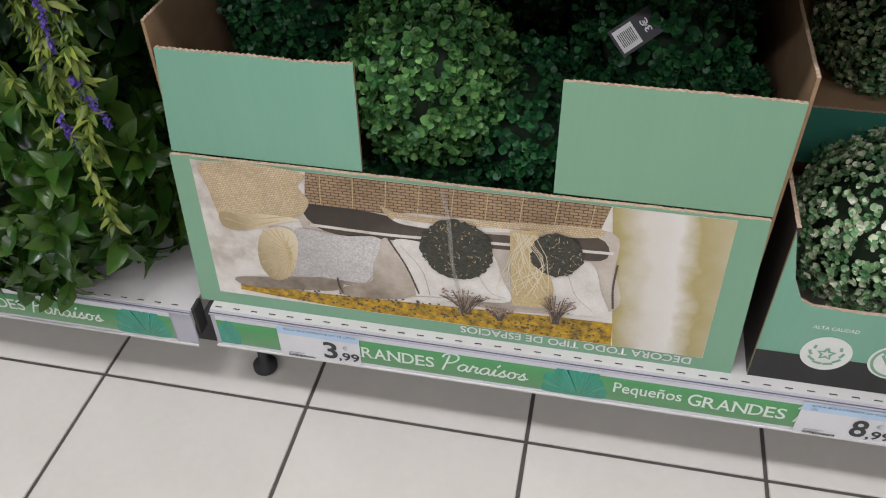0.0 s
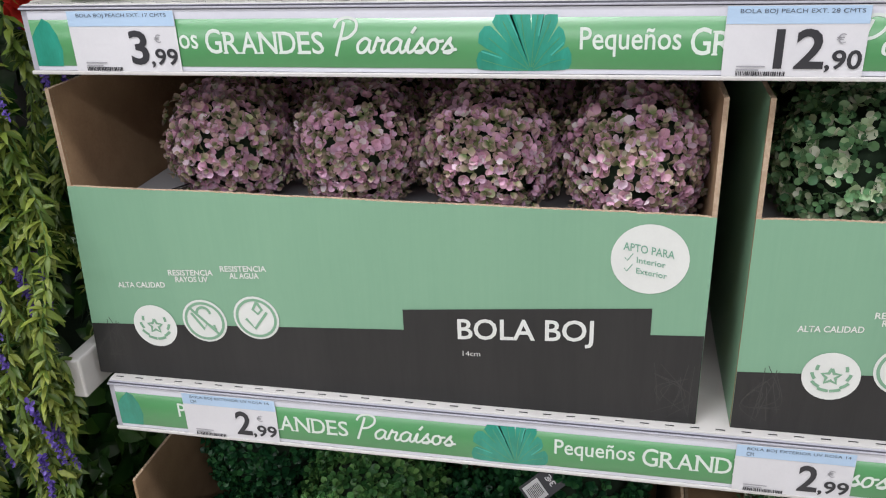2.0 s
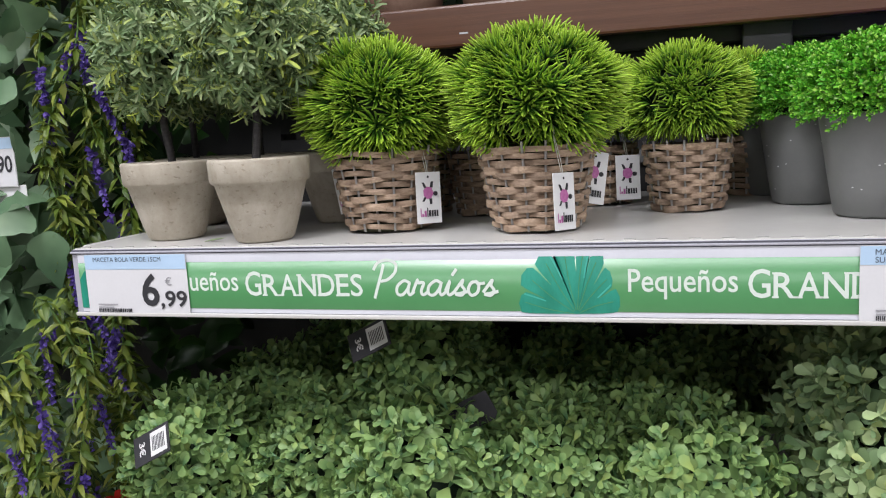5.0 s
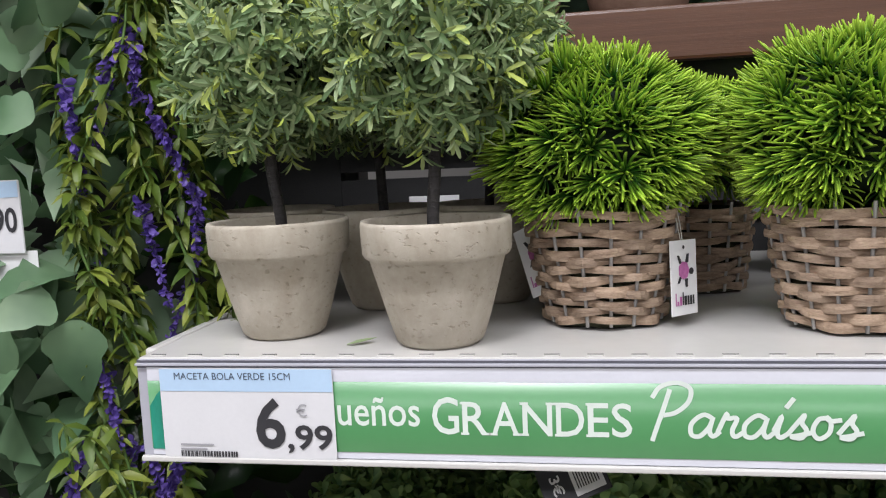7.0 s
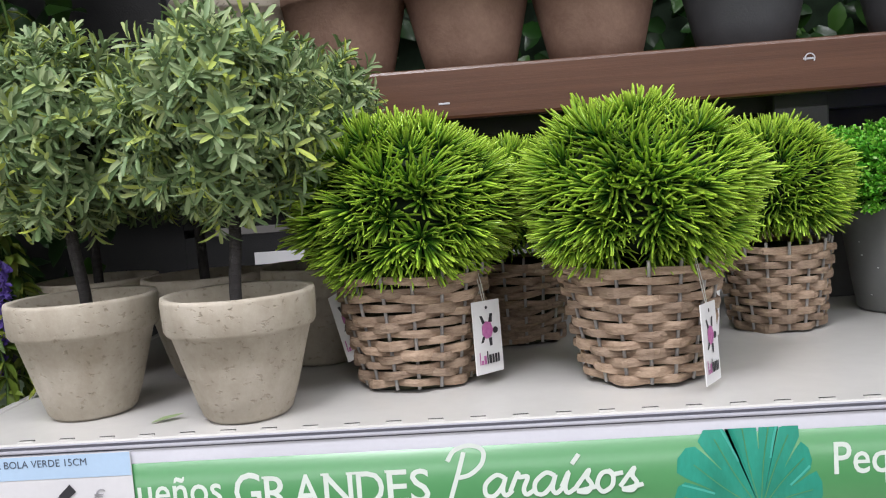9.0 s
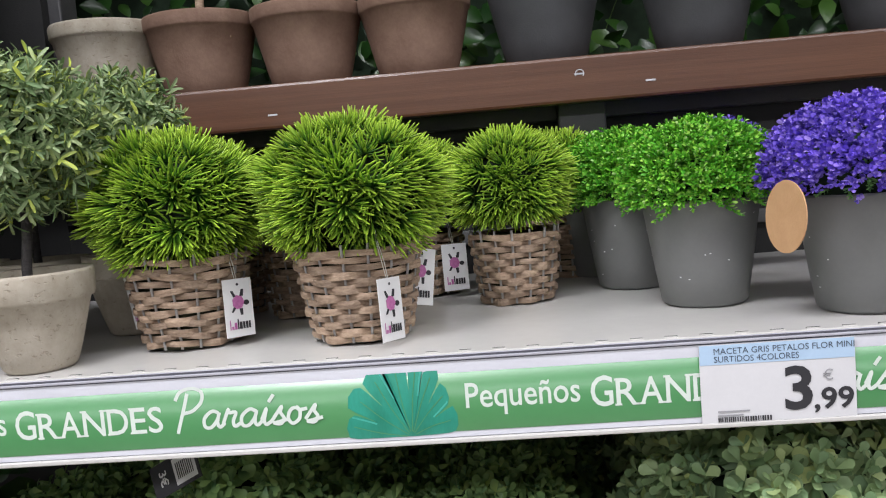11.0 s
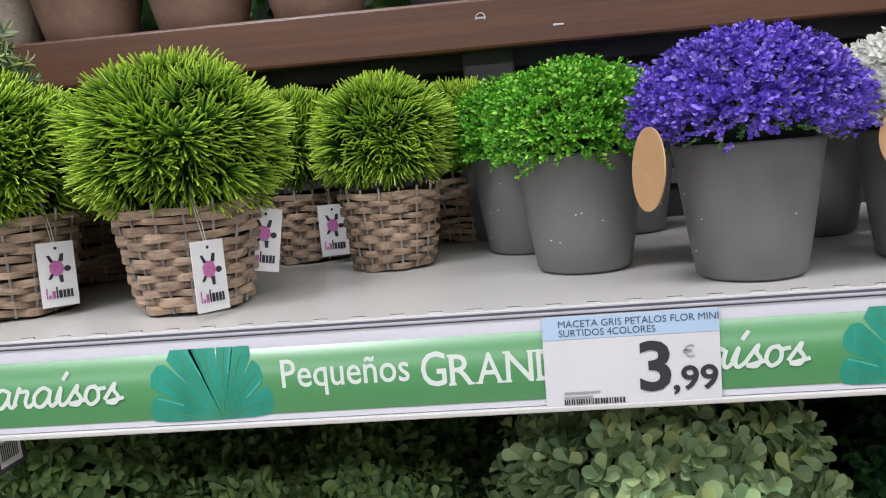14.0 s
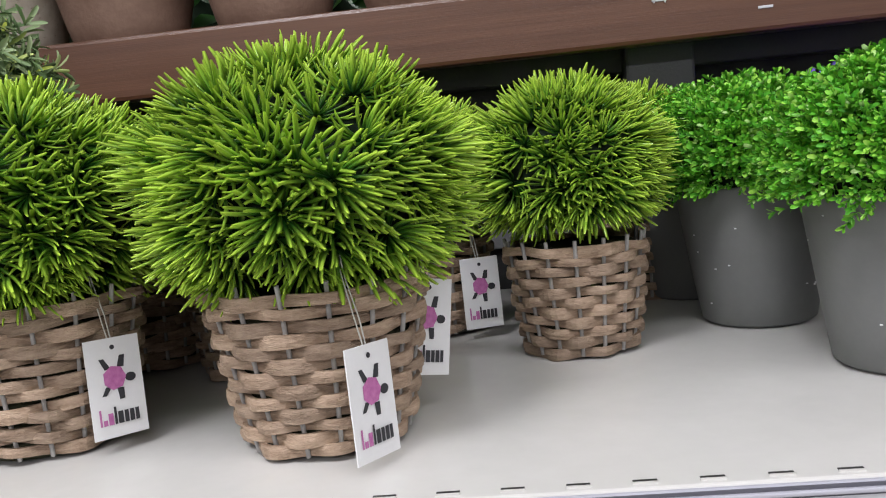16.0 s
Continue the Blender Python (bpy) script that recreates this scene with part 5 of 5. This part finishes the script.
        lines("heather", [[p, (p[0] + 0.003, p[1] + 0.001)] for p in [(hx + w * rs.uniform(-0.9, 0.9), hz + h * rs.uniform(-0.1, 0.9)) for _ in range(40)]], 0.0022, heath)
    words("caption_print", "DECORA TODO TIPO DE ESPACIOS", 0.365, 0.669, z0 + 0.0075, z0 + 0.0205, yy - 0.0006, M_BOXWHITE, c, 0.012, turned=True)
    strokes("tape_strip", [curve_through([(0.345, zm - 0.006), (0.352, 0.39), (0.356, 0.32), (0.366, 0.262)], 5)], 0.0055, yy - 0.004, M_TAPE, c, "strip of clear tape")
    return c


photo_carton()


def curved_carton():
    """The neighbour carton on the base shelf, with a curved cut in its front."""
    x0, x1, z0, y = 0.742, 1.36, SHELF_TOPS[0] - DECK + 0.0005, -0.012
    c = thing("carton", (1.0, 0.2, z0), "green and black cardboard display box with a curved cut-out front", "cardboard box")
    V, F, n = [], [], 40
    for k in range(n + 1):
        u = k / n
        x = x0 + (x1 - x0) * u
        e = max(0.0, 1 - u / 0.07) ** 2.2
        zt = 0.318 + 0.11 * e + 0.0012 * math.sin(k * 7)
        for d in (y, y + 0.005):
            V += [(x, d, z0), (x, d, zt)]
    for k in range(n):
        o = 4 * k
        F += [(o, o + 4, o + 5, o + 1), (o + 2, o + 3, o + 7, o + 6), (o + 1, o + 5, o + 7, o + 3), (o, o + 2, o + 6, o + 4)]
    me = bpy.data.meshes.new("panel")
    me.from_pydata(V, [], F)
    me.update()
    board("front_panel", me, M_BOXTEAL, c)
    board("side_panel", ragged_panel(y + 0.0055, 0.2, z0, 0.43, x0, x0 + 0.005, 31, "y"), M_BOXBLACK, c, "", True)
    flat("black_band", rect(x0 + 0.0003, x1, z0 + 0.0003, 0.235), y - 0.0004, M_BOXBLACK, c)
    for i, (cx, lines) in enumerate(((0.081, ("ALTA CALIDAD",)), (0.16, ("RAYOS UV", "RESISTENCIA")), (0.235, ("AL AGUA", "RESISTENCIA")))):
        wreath_icon(c, x0 + cx, 0.243, 0.030, y - 0.0008, i)
        for j, s in enumerate(lines):
            wd = 0.0044 * len(s)
            words("icon_caption", s, x0 + cx - wd / 2, x0 + cx + wd / 2, 0.284 + 0.008 * j, 0.290 + 0.008 * j, y - 0.0006, M_BOXWHITE, c, 0.012)
    return c


curved_carton()
REAR = thing("carton", (1.0, 0.35, SHELF_TOPS[0]), "deep green cardboard box standing behind another", "cardboard box")
board("front_panel", ragged_panel(0.742, 1.36, 0.345, 0.432, 0.245, 0.25, 41), M_BOXDEEP, REAR)
board("back_panel", ragged_panel(0.742, 1.36, SHELF_TOPS[0] - DECK + 0.0005, 0.55, 0.445, 0.45, 42), M_KRAFT, REAR)
for k, x in enumerate((0.742, 1.355)):
    board("side_panel", ragged_panel(0.2505, 0.4445, SHELF_TOPS[0] - DECK + 0.0005, 0.45, x, x + 0.005, 43 + k, "y"), M_KRAFT, REAR)
part("tray", block(0.749, 1.353, 0.252, 0.444, 0.415, 0.425), M_KRAFT, REAR)

# ---- base shelf: box balls ----
Z1, Z2, Z3, Z4 = (t - DECK for t in SHELF_TOPS)
live = leaf_ball("box_ball", 0.104, 1000, BOX_SPRIGS, L_LIVE, "fresh green round plastic box ball in an open carton", "green box balls", 0.014, 51, 0.84)
spread(live, [(0.306, 0.095, 0.525)], 3)
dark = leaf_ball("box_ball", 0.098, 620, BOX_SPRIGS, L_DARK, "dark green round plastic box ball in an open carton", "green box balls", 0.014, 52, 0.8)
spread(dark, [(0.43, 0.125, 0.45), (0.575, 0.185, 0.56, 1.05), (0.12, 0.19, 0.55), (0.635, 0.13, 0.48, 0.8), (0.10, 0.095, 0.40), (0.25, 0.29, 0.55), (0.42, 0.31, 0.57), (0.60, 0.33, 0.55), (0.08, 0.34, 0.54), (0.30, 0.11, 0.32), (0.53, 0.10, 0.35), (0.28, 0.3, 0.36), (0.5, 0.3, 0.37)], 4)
price_tag(0.540, 0.085, 0.60, 14, -38, 148)
frost = leaf_ball("box_ball", 0.118, 420, LEAFLETS, L_FROSTLEAF, "frosted white-green round plastic box ball", "frosted box balls", 0.012, 53, 0.8, (SMALL_PETALS, 1700, L_FROST))
spread(frost, [(0.885, 0.125, 0.345), (0.885, 0.345, 0.526, 0.9), (1.13, 0.125, 0.345), (1.13, 0.345, 0.526, 0.9)], 5)

# ---- second shelf: pink and frosted balls on their trays ----
TINY_RNG = np.random.RandomState(77)
TINY_PETALS = [sprig(TINY_RNG, ROUND, 0.003, 1, 0.0074, 0.0040, 0.4, -0.25, 66, 1.0, 4) for _ in range(3)]
pink = leaf_ball("flower_ball", 0.076, 320, LEAFLETS, L_PINKLEAF, "pink-flowered round plastic ball in a carton", "pink flower balls", 0.010, 54, 0.84, (TINY_PETALS, 780, L_PINK))
zt = 0.976 + 0.072
spread(pink, [(0.163, 0.115, zt, 0.98), (0.322, 0.118, zt, 0.98), (0.476, 0.108, zt), (0.634, 0.098, zt), (0.17, 0.28, zt), (0.33, 0.28, zt), (0.49, 0.27, zt), (0.64, 0.27, zt)], 6)
frost2 = leaf_ball("flower_ball", 0.078, 330, LEAFLETS, L_FROSTLEAF, "white-flowered blue-green plastic ball in a carton", "white flower balls", 0.010, 55, 0.82, (PETALS, 330, L_FROST))
spread(frost2, [(0.852, 0.11, zt), (1.01, 0.11, zt), (1.17, 0.11, zt), (0.86, 0.28, zt), (1.02, 0.28, zt)], 7)
price_tag(0.105, 0.06, 1.003, 60, 60)

# ---- third shelf: pale box balls ----
peach = leaf_ball("box_ball", 0.094, 320, PEACH_SPRIGS, L_PEACH, "pale green leafy plastic box ball on a shelf", "pale box balls", 0.034, 56, 0.55)
zb = Z3 + 0.072
spread(peach, [(0.078, 0.088, zb), (0.225, 0.125, zb, 0.93), (0.358, 0.083, zb + 0.004, 1.02), (0.493, 0.115, zb, 0.96), (0.630, 0.088, zb, 1.02), (0.10, 0.26, zb), (0.27, 0.27, zb + 0.01), (0.43, 0.26, zb), (0.58, 0.27, zb + 0.005), (0.318, 0.20, Z3 + 0.165, 0.95),
               (0.12, 0.41, zb), (0.30, 0.42, zb), (0.47, 0.42, zb), (0.64, 0.42, zb)], 8)
bigp = leaf_ball("box_ball", 0.150, 800, BIG_SPRIGS, L_PEACHBIG, "large grey-green leafy plastic box ball on a shelf", "large box balls", 0.040, 57, 0.72)
spread(bigp, [(0.852, 0.135, Z3 + 0.122), (0.85, 0.39, Z3 + 0.12)], 9)
fresh = leaf_ball("box_ball", 0.105, 300, BIG_SPRIGS, L_DEEP, "deep green leafy plastic box ball on a shelf", "deep green box balls", 0.034, 58, 0.6)
spread(fresh, [(1.10, 0.20, Z3 + 0.085), (1.27, 0.16, Z3 + 0.085), (1.08, 0.39, Z3 + 0.10, 1.1), (1.27, 0.38, Z3 + 0.1, 1.1)], 10)
price_tag(0.085, -0.008, 1.352, -18, -28, -32)
price_tag(0.292, 0.104, 1.440, -16, -26, -30)
price_tag(0.405, 0.088, 1.366, 196, 40, 24)

# ---- fourth shelf ----
top1 = topiary(61)
top1.matrix_basis = pose(0.206, 0.050, Z4 + 0.0005, 0, 0, 20)
for x, y, a in ((0.082, 0.078, 150), (0.134, 0.187, 80), (0.03, 0.21, 250), (0.225, 0.21, 300)):
    copy_thing(top1, pose(x, y, Z4 + 0.0005, 0, 0, a))
bk = pine_basket(62)
bk.matrix_basis = pose(0.484, 0.098, Z4 + 0.0005, 0, 0, 8)
bk2 = copy_thing(bk, pose(0.318, 0.120, Z4 + 0.0005, 0, 0, 84))
hang_tag(bk, 0.5175, 0.0445, 1.617, 58, -3, 2)
hang_tag(bk, 0.5395, 0.128, 1.632, 38, -5, 12)
hang_tag(bk2, 0.3720, 0.094, 1.620, 48, -3, 2)
hang_tag(bk2, 0.262, 0.122, 1.630, -34, -6, -24)
bs = pine_basket(67, 0.071, 0.182, 0.074, 0.0365, 0.0465, 11)
bs.matrix_basis = pose(0.626, 0.243, Z4 + 0.0005, 0, 0, 8)
bs2, bs3, bs4, bs5 = [copy_thing(bs, pose(x, y, Z4 + 0.0005, 0, 0, a)) for x, y, a in ((0.69, 0.42, 65), (0.40, 0.25, 130), (0.30, 0.29, -60), (0.520, 0.335, 148))]
hang_tag(bs2, 0.727, 0.372, 1.620, 8, -2)
hang_tag(bs5, 0.558, 0.290, 1.620, 20, -3)
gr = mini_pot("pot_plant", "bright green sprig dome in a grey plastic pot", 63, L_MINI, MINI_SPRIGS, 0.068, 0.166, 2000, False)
gr.matrix_basis = pose(0.800, 0.155, Z4 + 0.0005)
for x, y, a in ((0.756, 0.288, 70), (0.733, 0.402, 160)):
    copy_thing(gr, pose(x, y, Z4 + 0.0005, 0, 0, a))
vi = mini_pot("pot_plant", "violet floret dome in a grey plastic pot", 64, L_VIOLET, FINE_FLORETS, 0.081, 0.175, 2000)
vi.matrix_basis = pose(0.915, 0.077, Z4 + 0.0005)
copy_thing(vi, pose(0.868, 0.382, Z4 + 0.0005, 0, 0, 120))
wh = mini_pot("pot_plant", "white floret dome in a grey plastic pot", 65, L_WHITE, FLORETS, 0.078, 0.170, 2100)
wh.matrix_basis = pose(1.058, 0.108, Z4 + 0.0005)
copy_thing(wh, pose(1.024, 0.270, Z4 + 0.0005, 0, 0, 100))
mg = mini_pot("pot_plant", "magenta floret dome in a grey plastic pot", 66, L_MAGENTA, FLORETS, 0.079, 0.18, 1050)
mg.matrix_basis = pose(1.175, 0.205, Z4 + 0.0005)
copy_thing(mg, pose(1.30, 0.14, Z4 + 0.0005, 0, 0, 100))
kraft_disc(1.018, 0.032, Z4 + 0.0935, -8, 4)
kraft_disc(0.837, 0.031, Z4 + 0.085, 103, 4)
kraft_disc(0.858, 0.32, Z4 + 0.07, 30, 4)
fl = part("fallen_leaf", mesh_of("fallen_leaf", *[a for a in leaf(LANCE, 0.022, 0.0035, 0.4, -0.1)[:2]]), L_ROSE)
fl.matrix_basis = pose(0.143, 0.035, Z4 + 0.001, 0, 0, 35)
tagged(fl, "single fallen dull green leaf on the white shelf", "leaf")


card = part("paper_card", block(0.690, 0.738, 0.492, 0.494, Z4 + 0.0005, Z4 + 0.026, 0.0005), M_TAG)
tagged(card, "small white card standing at the back of the shelf", "card")


label_gap = thing("shelf_label", (0.13, 0.49, 1.60), "small barcode label and a white card for a lit gap behind", "label")
# White card added for a glimpse of the lit area behind the shelf.
part("card", block(0.088, 0.150, 0.4925, 0.4945, 1.621, 1.636, 0.0004), M_TAG, label_gap)
part("card", block(0.122, 0.166, 0.489, 0.491, 1.602, 1.6175, 0.0004), M_LABEL, label_gap)
bm = bmesh.new()
for k in range(14):
    block(0.126 + 0.0026 * k, 0.1274 + 0.0026 * k, 0.4884, 0.4888, 1.604, 1.614, bm=bm)
part("code_bar", bm, M_BLACK, label_gap)


# ---- upper wooden shelf ----
def brown_pot(name, x, y, mat, label, stem):
    p = thing(name, (0, 0, 0), label, "pot", "pots on the wooden shelf")
    flared_pot("pot", 0.052, 0.0775, 0.112, 0.020 if mat is not M_DARKPOT else 0, mat, int(x * 100), parent=p, lip=0.955)
    if stem:
        part("stem", tube([(0, 0, 0.092), (0.004, 0.002, 0.22), (0.0, 0.0, 0.42)], 0.006, 8), M_CANE, p)
    p.matrix_basis = pose(x, y, 1.8265)
    return p


for x in (0.218, 0.367, 0.516):
    brown_pot("clay_pot", x, 0.515, M_TERRA, "brown terracotta pot on the wooden shelf", x < 0.45)
for x in (0.69, 0.893, 1.145, 1.36):
    brown_pot("dark_pot", x, 0.515, M_DARKPOT, "dark grey plastic pot on the wooden shelf", False)
brown_pot("cement_pot", 0.085, 0.515, M_CONC, "pale cement pot on the wooden shelf", False)


IVYLEAF = ((0, 0.2), (0.1, 0.72), (0.2, 0.97), (0.3, 1.0), (0.42, 0.74), (0.55, 0.72), (0.75, 0.42), (0.9, 0.16), (1.0, 0.02))


def leaf_wall(name, n, lo, hi, shape, length, width, material, label, category, seed, face=(0, -1, 0.25)):
    """A mass of hanging leaves that fills a box of space."""
    rng = np.random.RandomState(seed)
    t = thing(name, ((lo[0] + hi[0]) / 2, (lo[1] + hi[1]) / 2, lo[2]), label, category)
    o = rng.uniform(lo, hi, (n, 3))
    d = rng.normal(size=(n, 3)) * 0.8 + np.array([0, -0.5, -0.3])
    foliage("foliage", scatter(leaf(shape, length, width, 0.3, 0.25), o, frames(d, rng, face), rng.uniform(0.7, 1.25, n)), material, t)
    stems = []
    for k in range(max(4, n // 90)):
        p = rng.uniform(lo, hi)
        stems.append(scatter(needle(0.12, 0.0014, 0.2), [p], frames(rng.normal(size=(1, 3)), rng), [1.0]))
    foliage("stem_mass", joined(stems), M_GREENSTEM, t)
    return t


hedge = leaf_wall("hedge", 2600, (-0.2, 0.66, 1.83), (1.9, 0.80, 2.5), OVATE, 0.042, 0.012, L_LAUREL, "dark green artificial laurel hedge behind the pots", "artificial hedge", 71)
# Backing takes the core's near-black, shade between the leaves as colour.
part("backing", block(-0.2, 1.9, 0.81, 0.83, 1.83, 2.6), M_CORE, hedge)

# ---- next bay: bush, ivy and lavender garlands ----
rng = np.random.RandomState(81)
BUSH_SPRIGS = [sprig(rng, OVATE, 0.05, 3, 0.052, 0.0150, 0.45, 0.35, 62, 0.75, 3) for _ in range(4)]
bush = thing("leaf_bush", (-0.26, 0.10, 0.178), "glossy pointed-leaf artificial bush on the base shelf", "artificial bush")
part("core", core_mesh(0.13, 1.0, (-0.27, 0.12, 0.335)), M_CORE, bush)
foliage("foliage", clump(290, 0.165, rng, BUSH_SPRIGS, 1.0, lean=0.4), L_BUSH, bush, (-0.27, 0.12, 0.335))
bush2 = thing("leaf_bush", (-0.40, 0.25, 0.178), "dark pointed-leaf artificial bush behind another", "artificial bush")
part("core", core_mesh(0.2, 1.3, (-0.30, 0.30, 0.60)), M_CORE, bush2)
foliage("foliage", clump(300, 0.20, rng, BUSH_SPRIGS, 1.0, lean=0.5, squash=1.35), L_LAUREL, bush2, (-0.28, 0.29, 0.62))
leaf_wall("ivy_curtain", 760, (-0.62, 0.06, 1.25), (-0.095, 0.24, 2.3), IVYLEAF, 0.066, 0.023, L_IVY, "grey-green artificial ivy curtain with large leaves", "artificial ivy", 82)
leaf_wall("leaf_curtain", 1500, (-0.75, 0.30, 0.75), (-0.03, 0.46, 2.3), POINTED, 0.055, 0.017, L_LAUREL, "dark green artificial leaf curtain", "artificial foliage", 83)


def garland(x, y, ztop, zend, seed, lush=1.0):
    """A hanging lavender garland: stems, narrow leaves and flower spikes."""
    rng = np.random.RandomState(seed)
    g = thing("lavender_garland", (x, y, zend), "hanging artificial garland of narrow leaves and lavender spikes", "artificial garland", "lavender garlands")
    leaves, spikes = [], []
    for s in range(3):
        ph = rng.uniform(0, 6.28, 4)
        top, end = ztop, zend + (0.1 * s + rng.uniform(0, 0.12)) * 1.0
        zz = np.linspace(top, end, int((top - end) / 0.012))
        px = x + 0.018 * np.sin(zz * 9 + ph[0]) + 0.012 * np.sin(zz * 23 + ph[1]) + (s - 1) * 0.016
        py = y + 0.016 * np.sin(zz * 8 + ph[2]) + 0.012 * np.sin(zz * 19 + ph[3])
        P = np.stack([px, py, zz], 1)
        part("stem", tube(P, 0.0013, 5), M_GREENSTEM, g)
        n = int(len(P) * 5.6 * lush)
        o = P[rng.randint(len(P), size=n)]
        d = rng.normal(size=(n, 3)) * np.array([1, 1, 0.6]) + np.array([0, -0.3, -0.45])
        leaves.append(scatter(leaf(LANCE, 0.0215, 0.0036, 0.4, 0.45), o, frames(d, rng, (0, -0.3, 1)), rng.uniform(0.55, 1.2, n)))
        for k in range(int(len(P) / 19)):
            p = P[rng.randint(len(P))] + np.array([rng.normal() * 0.02, -0.012 + rng.normal() * 0.012, 0])
            ln, bend = rng.uniform(0.05, 0.095), rng.normal() * 0.25
            m = int(ln / 0.00075)
            u = rng.uniform(0, 1, m)
            q = p + np.stack([bend * ln * u, 0 * u, -ln * u], 1)
            dd = rng.normal(size=(m, 3)) + np.array([0, 0, -0.6])
            spikes.append(scatter(leaf(ROUND, 0.0085, 0.0027, 0.5, 0.1), q, frames(dd, rng), rng.uniform(0.6, 1.1, m) * (1.1 - 0.5 * u)))
    foliage("leaves", joined(leaves), L_VINE, g)
    foliage("flower_mass", joined(spikes), L_LAV, g, label="violet lavender flower spikes")
    return g


for x, y, a, b, s in ((-0.055, -0.03, 1.45, 0.40, 91), (-0.095, -0.02, 1.35, 0.33, 92), (-0.045, 0.125, 2.3, 1.12, 93), (-0.010, 0.15, 2.3, 1.3, 94), (-0.075, 0.11, 2.3, 0.70, 95), (-0.12, 0.0, 1.1, 0.55, 96), (-0.062, 0.03, 1.5, 0.75, 97), (-0.150, -0.03, 1.2, 0.40, 98), (-0.20, -0.01, 1.2, 0.46, 99)):
    garland(x, y, a, b, s)

FLAG = thing("price_flag", (-0.16, 0.095, 1.60), "small white card price sign hanging in the ivy", "price sign")
part("card", block(-0.199, -0.142, 0.094, 0.096, 1.622, 1.682, 0.001), M_LABEL, FLAG)
flat("header", rect(-0.198, -0.143, 1.668, 1.681), 0.0936, M_SKY, FLAG)
words("price_print", "4,90", -0.185, -0.146, 1.636, 1.660, 0.0934, M_BLACK, FLAG, 0.02)
part("lower_card", block(-0.190, -0.134, 0.098, 0.099, 1.588, 1.624, 0.0005), M_TAG, FLAG)
RED = thing("red_flower", (-0.05, 0.12, 1.19), "red artificial flower among the garlands", "artificial flower")
foliage("petals", clump(16, 0.012, np.random.RandomState(5), PETALS, 1.0, size=(1.8, 2.6)), L_RED, RED, (-0.055, 0.10, 1.21))

# ---- floor tiles ----
TILE = 0.3395
TX, TY = 0.128, -0.040
tile_mesh = None
bm = block(-TILE / 2 + 0.003, TILE / 2 - 0.003, -TILE / 2 + 0.003, TILE / 2 - 0.003, -0.008, 0.0)
bmesh.ops.bevel(bm, geom=[e for e in bm.edges if all(v.co.z > -0.001 for v in e.verts)], offset=0.0012, segments=1, affect="EDGES")
tile_mesh = bpy.data.meshes.new("tile")
bm.to_mesh(tile_mesh)
bm.free()
tile_mesh.materials.append(M_FLOOR)
tile_v = [tuple(v.co) for v in tile_mesh.vertices]
tile_f = [tuple(p.vertices) for p in tile_mesh.polygons]
far_v, far_f = [], []
for i in range(-12, 14):
    for j in range(-12, 8):
        x, y = TX + (i + 0.5) * TILE, TY + (j + 0.5) * TILE
        if -7 <= i <= 7 and -8 <= j <= 5:
            t = new("tile", tile_mesh)
            t.parent = FLOOR
            t.matrix_basis = pose(x, y, 0.0)
        else:
            far_f += [tuple(q + len(far_v) for q in f) for f in tile_f]
            far_v += [(x + a, y + b, c) for a, b, c in tile_v]
part("far_tiles", mesh_of("far_tiles", far_v, far_f), M_FLOOR, FLOOR, "pale square floor tiles", "stuff")
